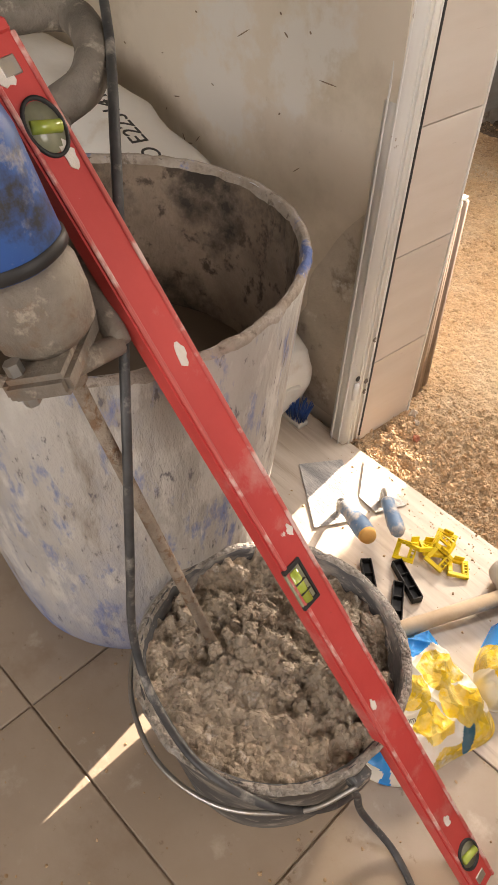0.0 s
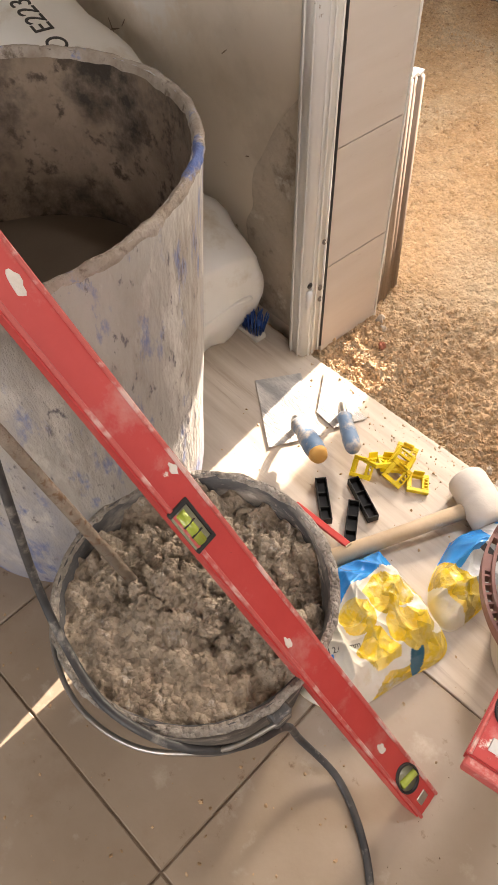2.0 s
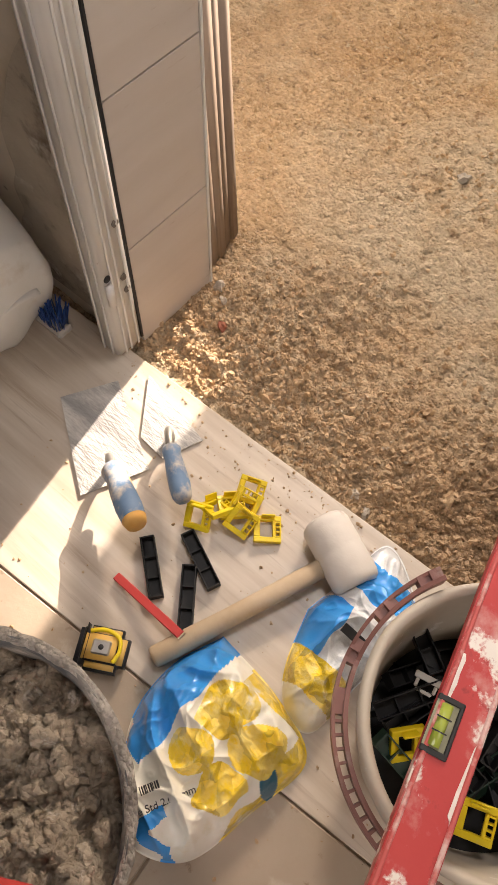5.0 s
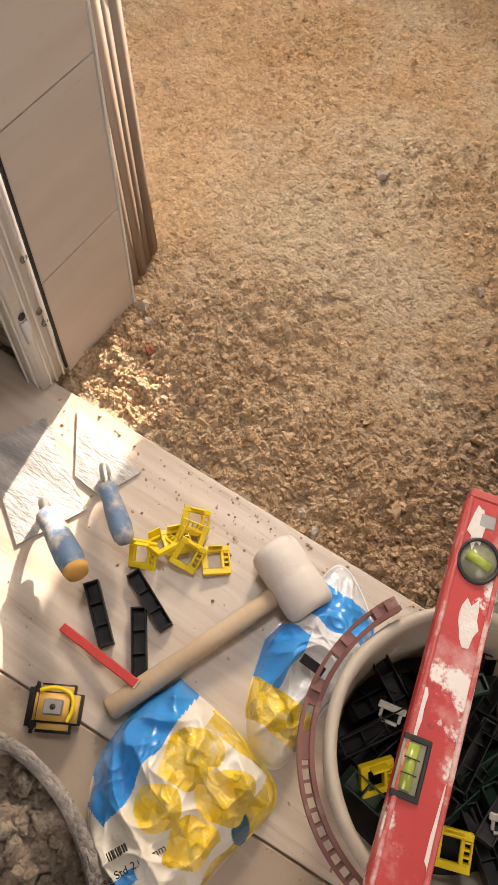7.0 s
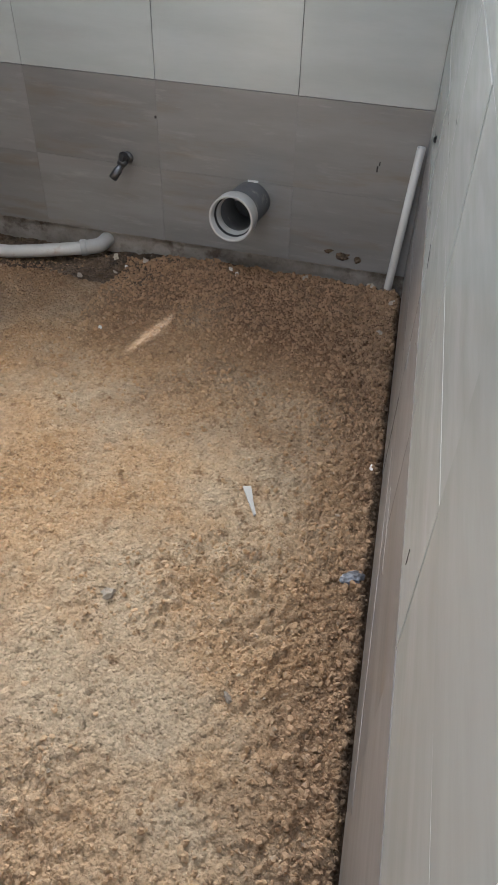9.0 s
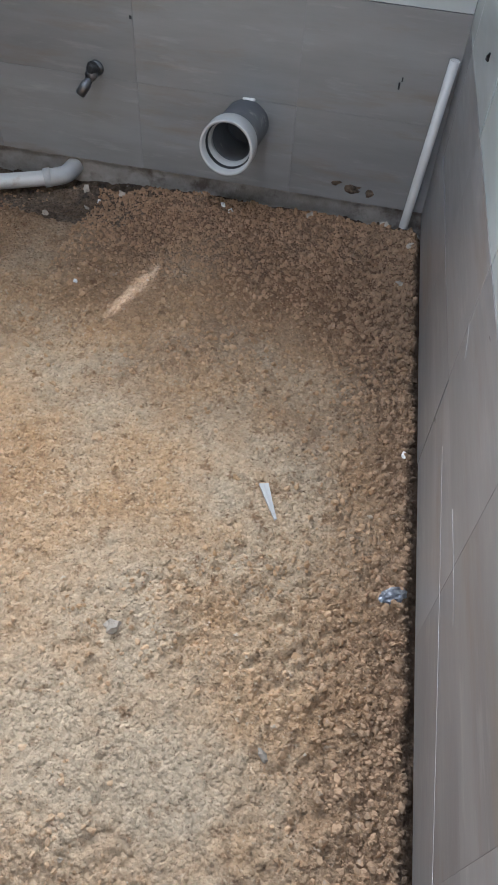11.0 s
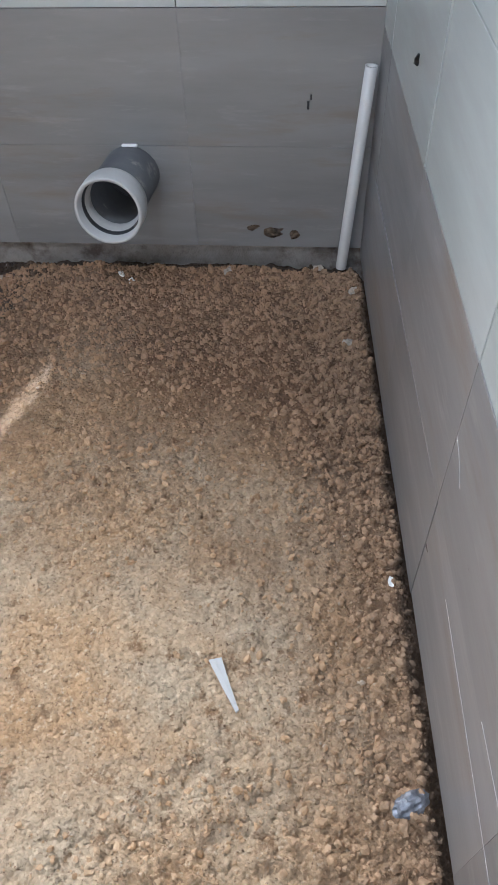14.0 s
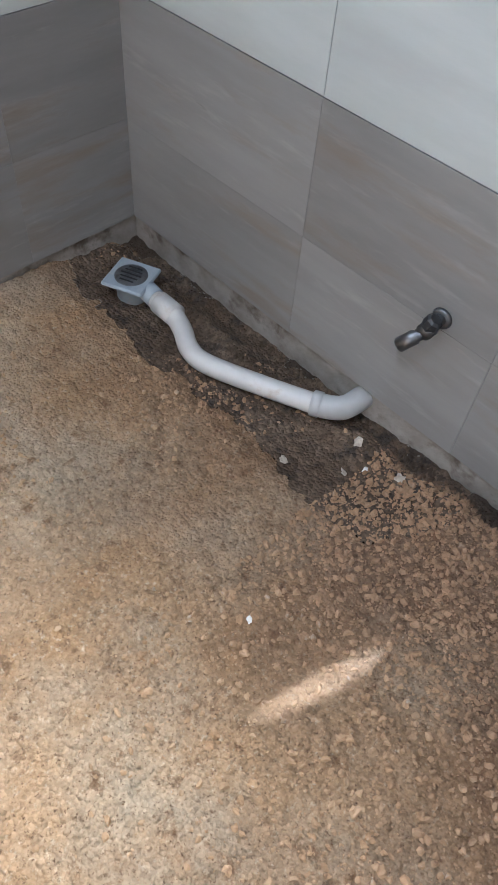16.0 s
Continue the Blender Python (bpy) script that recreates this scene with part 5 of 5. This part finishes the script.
part("clamp", tube([Vector(p) - o for p in ((0.196, 3.224, -0.009), (0.212, 3.232, -0.009))], 0.0255, 18, straight=True), M_PVC_PALE, drain, "pale plastic collar")
fd = thing("floor_drain", pose(-0.292, 3.172, -0.045, 0, 0, 24), "square grey floor drain with trap body", "floor drain")
part("trap", lathe([(0, 0), (0.030, 0), (0.034, 0.01), (0.034, 0.04), (0.042, 0.050), (0, 0.050)], 28), M_GREYPLASTIC, fd)
part("plate", boxed(-0.048, -0.048, 0.050, 0.048, 0.048, 0.060, bevel=0.003), M_GREYPLASTIC, fd, "square grey plate", False)
gr = part("grate", lathe([(0, 0.062), (0.033, 0.062), (0.036, 0.060)], 28), M_CHROME, fd, "dull metal grate")
for k in range(5):
    part("slot", boxed(-0.024 + 0.004 * abs(k - 2), -0.022 + 0.011 * k - 0.002, 0.0615, 0.024 - 0.004 * abs(k - 2), -0.022 + 0.011 * k + 0.002, 0.0628), M_BLACK, gr, "", False)
part("spigot", tube([(0.03, 0.0, 0.037), (0.066, -0.022, 0.040)], 0.022, 16, straight=True), M_GREYPLASTIC, fd)

rod = thing("plastic_rod", pose(1.180, 3.272, -0.01), "white plastic pipe offcut leaning in the corner", "pipe")
bm = along(lathe([(0.0115, 0), (0.0115, 0.425), (0.0085, 0.425), (0.0085, 0.0)], 20), (0, 0, 0), (0.024, 0.010, 0.42))
part("tube", bm, M_PVC_WHITE, rod)
# black disc below the mouth, in place of shade in the tube
part("bore", along(lathe([(0, 0.416), (0.0086, 0.416)], 16), (0, 0, 0), (0.024, 0.010, 0.42)), M_BLACK, rod)
cap = thing("pipe_cap", pose(LEFT_X, 2.955, 0.20), "pale blue capped pipe stub on the wall", "pipe")
M_PALEBLUE = material("pale blue plastic", (0.42, 0.58, 0.66), (0.50, 0.66, 0.74), 10, 0.4, 0)
part("stub", along(lathe([(0, 0), (0.012, 0), (0.012, 0.018), (0.017, 0.02), (0.017, 0.034), (0.013, 0.038), (0, 0.038)], 20), (-0.002, 0, 0), (1, 0, 0)), M_PALEBLUE, cap)
part("flange", along(lathe([(0, 0), (0.02, 0), (0.018, 0.004), (0, 0.005)], 20), (0, 0, 0), (1, 0, 0)), M_PALEBLUE, cap)

# marks on the walls
for x, z, w, h in ((1.095, 0.333, 0.002, 0.008), (1.10, 0.348, 0.0015, 0.005), (0.45, 0.40, 0.003, 0.004)):
    part("chip", boxed(x - w, BACK_Y - 0.0016, z - h, x + w, BACK_Y + 0.001, z + h, bevel=0.0005), M_BLACK, wall_back, "", False)
for x, z, w, h in ((1.03, 0.055, 0.030, 0.018), (0.985, 0.066, 0.016, 0.008), (1.075, 0.05, 0.012, 0.012)):
    bm = bmesh.new()
    pebble(bm, (0, 0, 0), 1.0, rng, 2)
    bmesh.ops.transform(bm, matrix=pose(x, BACK_Y, z) @ Matrix.Diagonal((w, 0.003, h, 1)), verts=bm.verts)
    part("mortar_blot", bm, M_SOIL_DAMP, wall_back, "dark mortar blot")
rw = wall_right.matrix_world
M_SCRATCH = material("pale scratch", (0.38, 0.36, 0.35), (0.46, 0.44, 0.42), 30, 0.8, 0)


def right_mark(name, y0, z0, y1, z1, w, mat):
    """A thin mark on the bathroom's right wall."""
    a, b = Vector((right_x(y0) - 0.0008, y0, z0)), Vector((right_x(y1) - 0.0008, y1, z1))
    ob = part(name, tube([a, (a + b) / 2 + Vector((0, 0, 0.004)), b], w, 5), mat, wall_right)
    ob.matrix_parent_inverse = rw.inverted()


bpy.context.view_layer.update()
rw = wall_right.matrix_world
right_mark("scratch", 2.36, 0.19, 1.70, 0.11, 0.0004, M_SCRATCH)
right_mark("scratch", 2.20, 0.24, 2.02, 0.23, 0.0004, M_SCRATCH)
right_mark("scratch", 2.47, 0.56, 2.44, 0.53, 0.0005, M_BLACK)
right_mark("scratch", 1.825, 0.535, 1.823, 0.51, 0.0005, M_BLACK)
right_mark("scratch", 2.47, 0.36, 2.42, 0.33, 0.0004, M_SCRATCH)
right_mark("chip", 2.975, 0.545, 2.97, 0.553, 0.006, M_BLACK)

# ---- loose bits on the soil ----


def on_soil(x, y, lift=0.0):
    return (x, y, soil_height(x, y) + lift)


stick = thing("plastic_shard", pose(*on_soil(1.006, 2.322, 0.006), 2, 4, heading((0.989, 2.354), (1.022, 2.29))), "white plastic shard lying on the soil", "shard")
bm = prism(bmesh.new(), [(-0.040, -0.009), (-0.036, 0.009), (0.005, 0.005), (0.040, 0.003), (0.042, -0.002), (0.0, -0.006)], -0.002, 0.003)
part("blade", bm, M_PVC_PALE, stick, "", False)
part("rib", boxed(-0.036, -0.001, 0.003, 0.03, 0.001, 0.005), M_PVC_PALE, stick, "", False)
M_FOIL = material("crumpled grey foil", (0.12, 0.125, 0.14), (0.28, 0.29, 0.32), 60, 0.35, 0.5, 80, metal=0.6)
foil = bmesh.new()
bmesh.ops.create_icosphere(foil, subdivisions=3, radius=1)
for v in foil.verts:
    v.co *= 1 + 0.5 * (0.5 - abs(noise.noise(v.co * 3)))
bmesh.ops.transform(foil, matrix=Matrix.Diagonal((0.022, 0.013, 0.009, 1)), verts=foil.verts)
add("foil_scrap", foil, M_FOIL, None, False, "crumpled grey foil scrap on the soil", "foil").matrix_world = pose(*on_soil(1.250, 2.184, 0.006), 0, 0, 30)

STONES = ((0.803, 2.022, 0.017, M_STONE), (1.085, 1.878, 0.013, M_STONE), (0.325, 2.231, 0.016, M_GRIT), (0.645, 2.394, 0.012, M_GRIT), (0.705, 3.205, 0.013, M_WHITE), (0.730, 3.185, 0.011, M_WHITE), (0.935, 3.226, 0.014, M_STONE), (0.435, 2.83, 0.012, M_WHITE), (1.203, 3.183, 0.015, M_STONE),
          (1.243, 2.491, 0.012, M_WHITE), (0.676, 1.458, 0.015, M_BRICK), (0.612, 1.52, 0.014, M_STONE), (0.640, 1.50, 0.010, M_STONE), (0.83, 1.395, 0.017, M_GRIT), (1.075, 1.345, 0.014, M_STONE), (1.045, 1.36, 0.010, M_STONE), (1.13, 3.25, 0.017, M_STONE), (1.19, 3.02, 0.016, M_STONE),
          (0.31, 3.235, 0.016, M_STONE), (0.36, 3.20, 0.012, M_WHITE), (0.335, 3.17, 0.010, M_STONE), (0.42, 3.22, 0.014, M_STONE), (0.245, 3.10, 0.012, M_STONE), (1.21, 1.62, 0.014, M_GRIT), (1.05, 1.55, 0.015, M_GRIT), (1.16, 1.44, 0.016, M_GRIT), (0.96, 1.45, 0.013, M_GRIT), (0.72, 1.62, 0.012, M_GRIT))
names = {M_STONE: ("grey stone chip lying in the soil", "stone_chip"), M_WHITE: ("white rubble chip lying on the soil", "rubble_chip"), M_BRICK: ("red brick chip lying in the soil", "brick_chip"), M_GRIT: ("sandy clod lying in loose soil", "clod")}
rng = random.Random(21)
for x, y, r, mat in STONES:
    r *= 0.62 if mat is M_WHITE else 0.85
    bm = pebble(bmesh.new(), (0, 0, 0), r, rng, 2)
    lab, nm = names[mat]
    add(nm, bm, mat, None, False, lab, nm.replace("_", " "), "loose stones").matrix_world = pose(*on_soil(x, y, r * 0.25))

# loose grit and gravel: past counting


def gravel(name, count, spread, sizes, mat, label, seed):
    rg = np.random.RandomState(seed)
    places = []
    for k in range(count):
        x, y = spread(rg)
        if LEFT_X < x < right_x(y) - 0.004 and 1.335 < y < BACK_Y:
            s = sizes[0] * (sizes[1] / sizes[0]) ** (rg.rand() ** 2.0)
            places.append((x, y, soil_height(x, y) + 0.2 * s, s))
    return tagged(scatter(name, places, mat, seed), label, "gravel")


def anywhere(rg):
    return rg.uniform(LEFT_X, 1.33), rg.uniform(1.335, BACK_Y)


def near_door(rg):
    return rg.uniform(0.55, 1.33), 1.335 + abs(rg.normal(0, 0.13))


def near_wall(rg):
    y = rg.uniform(1.35, BACK_Y)
    return right_x(y) - abs(rg.normal(0, 0.09)), y


def near_back(rg):
    return rg.uniform(0.35, 1.24), BACK_Y - abs(rg.normal(0, 0.32))


def clustered(rg):
    while True:
        x, y = anywhere(rg)
        if noise.noise(Vector((x * 3.1 + 8, y * 3.1, 2))) > rg.uniform(-0.05, 0.5):
            return x, y


gravel("fine_gravel", 9500, clustered, (0.0012, 0.0068), M_GRIT, "loose sandy grit strewn over the soil", 1)
gravel("door_gravel", 8000, near_door, (0.0014, 0.0072), M_GRIT, "coarse sandy clods along the threshold", 2)
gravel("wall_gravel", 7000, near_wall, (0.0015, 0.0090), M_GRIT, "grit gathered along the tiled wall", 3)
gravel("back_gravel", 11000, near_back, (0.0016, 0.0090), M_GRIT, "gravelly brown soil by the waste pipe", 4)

rg = np.random.RandomState(9)
dust = []
for k in range(1000):
    if k < 320:
        x = rg.uniform(0.62, 1.30)
        y = threshold_y(x) - 0.004 - abs(rg.normal(0, 0.06))
    else:
        x, y = rg.uniform(0.6, 1.75), rg.uniform(0.25, 1.3)
    dust.append((x, y, 0.0005, 0.0008 + 0.0030 * rg.rand() ** 3))
tagged(scatter("floor_crumbs", dust, M_GRIT, 9), "sandy crumbs scattered on the floor tiles", "crumbs")

# ---- wall and floor tiles, each on its own ----


def tile_mesh(name, w, h, mat, thick=0.009, lean=0.0):
    """A wall tile standing in the x-z plane with its face towards -y."""
    bm = boxed(-w / 2, 0, -h / 2, w / 2, thick, h / 2, bevel=0.0002 if mat is M_TILE_DARK else 0.0007)
    for v in bm.verts:
        v.co.x += lean * v.co.z
    me = bpy.data.meshes.new(name)
    bm.to_mesh(me)
    bm.free()
    me.materials.append(mat)
    return me


TILE_CACHE = {}


def lay(parent, m, w, h, mat, lean=0.0):
    key = (round(w, 3), round(h, 3), mat.name)
    if key not in TILE_CACHE:
        TILE_CACHE[key] = tile_mesh("tile", w, h, mat, lean=lean)
    ob = new("tile", TILE_CACHE[key])
    ob.parent = parent
    ob.matrix_world = m
    return ob


rng = random.Random(4)


def tile_wall(parent, m, cols, rows, dark_top, hole=None, gap=0.0016):
    """cols, rows: joint positions along the wall and up it."""
    for c0, c1 in zip(cols, cols[1:]):
        for r0, r1 in zip(rows, rows[1:]):
            if hole and c1 > hole[0] + 0.01 and c0 < hole[1] - 0.01 and r1 > hole[2] + 0.01 and r0 < hole[3] - 0.01:
                continue
            g = gap if r0 > dark_top - 0.01 else 0.45 * gap
            w, h = c1 - c0 - (g if r0 > dark_top - 0.01 else 0.0003), r1 - r0 - g
            if w < 0.02 or h < 0.02:
                continue
            mm = m @ pose((c0 + c1) / 2, rng.uniform(-0.0007, 0.0007), (r0 + r1) / 2, rng.uniform(-0.12, 0.12), 0, rng.uniform(-0.12, 0.12))
            lay(parent, mm, w, h, M_TILE_DARK if r1 <= dark_top + 0.01 else M_TILE_LIGHT)


ROWS_BACK = [0.018, 0.25, 0.50] + [0.75 + 0.25 * i for i in range(8)]
bx0, bx1, bz0, bz1 = WIN
cols = [LEFT_X, 0.05, 0.455, 0.861, right_x(BACK_Y)]
tile_wall(wall_back, pose(0, BACK_Y, 0), cols, ROWS_BACK[:4], 0.5)
tile_wall(wall_back, pose(0, BACK_Y, 0), [LEFT_X, bx0, 0.05, 0.43, 0.861, right_x(BACK_Y)], [0.75, 1.04, 1.25, 1.5, 1.75, 2.0, 2.25, 2.5, 2.7], 0.5, WIN)
# right wall, seen from the inside: local x runs towards the door
m = pose(right_x(1.345), 1.345, 0, 0, 0, RIGHT_TURN) @ pose(0, 0, 0, 0, 0, -90)
tile_wall(wall_right, m, [-1.97, -1.86, -1.494, -1.128, -0.762, -0.396, -0.03], [0.0, 0.235, 0.47] + [0.695 + 0.228 * i for i in range(9)], 0.47)
m = pose(LEFT_X, 1.535, 0, 0, 0, 90)
tile_wall(wall_left, m, [0.02, 0.445, 0.815, 1.185, 1.50, 1.77], ROWS_BACK[:5] + [1.33, 1.6, 1.9, 2.17, 2.45, 2.7], 0.5, (0.445, 1.185, 1.33, 2.17))
# jamb tiles on the reveal
m = pose(DOOR_L, 1.347, 0, 0, 0, 90)
for k in range(9):
    z0, z1 = max(-0.02, 0.203 - 0.245 + 0.245 * k), 0.203 + 0.245 * k
    if z1 > 2.08:
        z1 = 2.08
    if z1 - z0 > 0.03:
        lay(wall_front, m @ pose(0.085 + JAMB_LEAN * (z0 + z1) / 2, 0, (z0 + z1) / 2), 0.168, z1 - z0 - 0.0025, M_TILE_JAMB, JAMB_LEAN)


def clipped(poly, inside, cut):
    out = []
    for i, a in enumerate(poly):
        b = poly[(i + 1) % len(poly)]
        if inside(a):
            out.append(a)
        if inside(a) != inside(b):
            out.append(cut(a, b))
    return out


def floor_tile(i, j):
    g = 0.0016
    u0, u1 = (i * PITCH, (i + 1) * PITCH) if j < 1 else ((2.5 * i - 1.7) * PITCH, (2.5 * i + 0.8) * PITCH)
    corners = [(u0 + g, j * PITCH + g), (u1 - g, j * PITCH + g), (u1 - g, (j + 1) * PITCH - g), (u0 + g, (j + 1) * PITCH - g)]
    poly = [tuple((GRID @ Vector((x, y, 0)))[:2]) for x, y in corners]

    def over(p):
        return threshold_y(p[0]) - p[1]

    def cut(a, b):
        t = over(a) / (over(a) - over(b))
        return (a[0] + t * (b[0] - a[0]), a[1] + t * (b[1] - a[1]))
    poly = clipped(poly, lambda p: over(p) > 0, cut)
    if len(poly) < 3 or max(p[0] for p in poly) < -1.7 or min(p[0] for p in poly) > 2.9:
        return
    bm = prism(bmesh.new(), poly, -0.010, 0.0)
    es = [e for e in bm.edges if all(v.co.z > -0.001 for v in e.verts)]
    bmesh.ops.bevel(bm, geom=es, offset=0.0015, segments=1, affect="EDGES")
    part("tile", bm, M_FLOOR_WOOD if j >= 1 else M_FLOOR, floor_bed, "", False)


for i in range(-7, 5):
    for j in range(-7, 2):
        floor_tile(i, j)
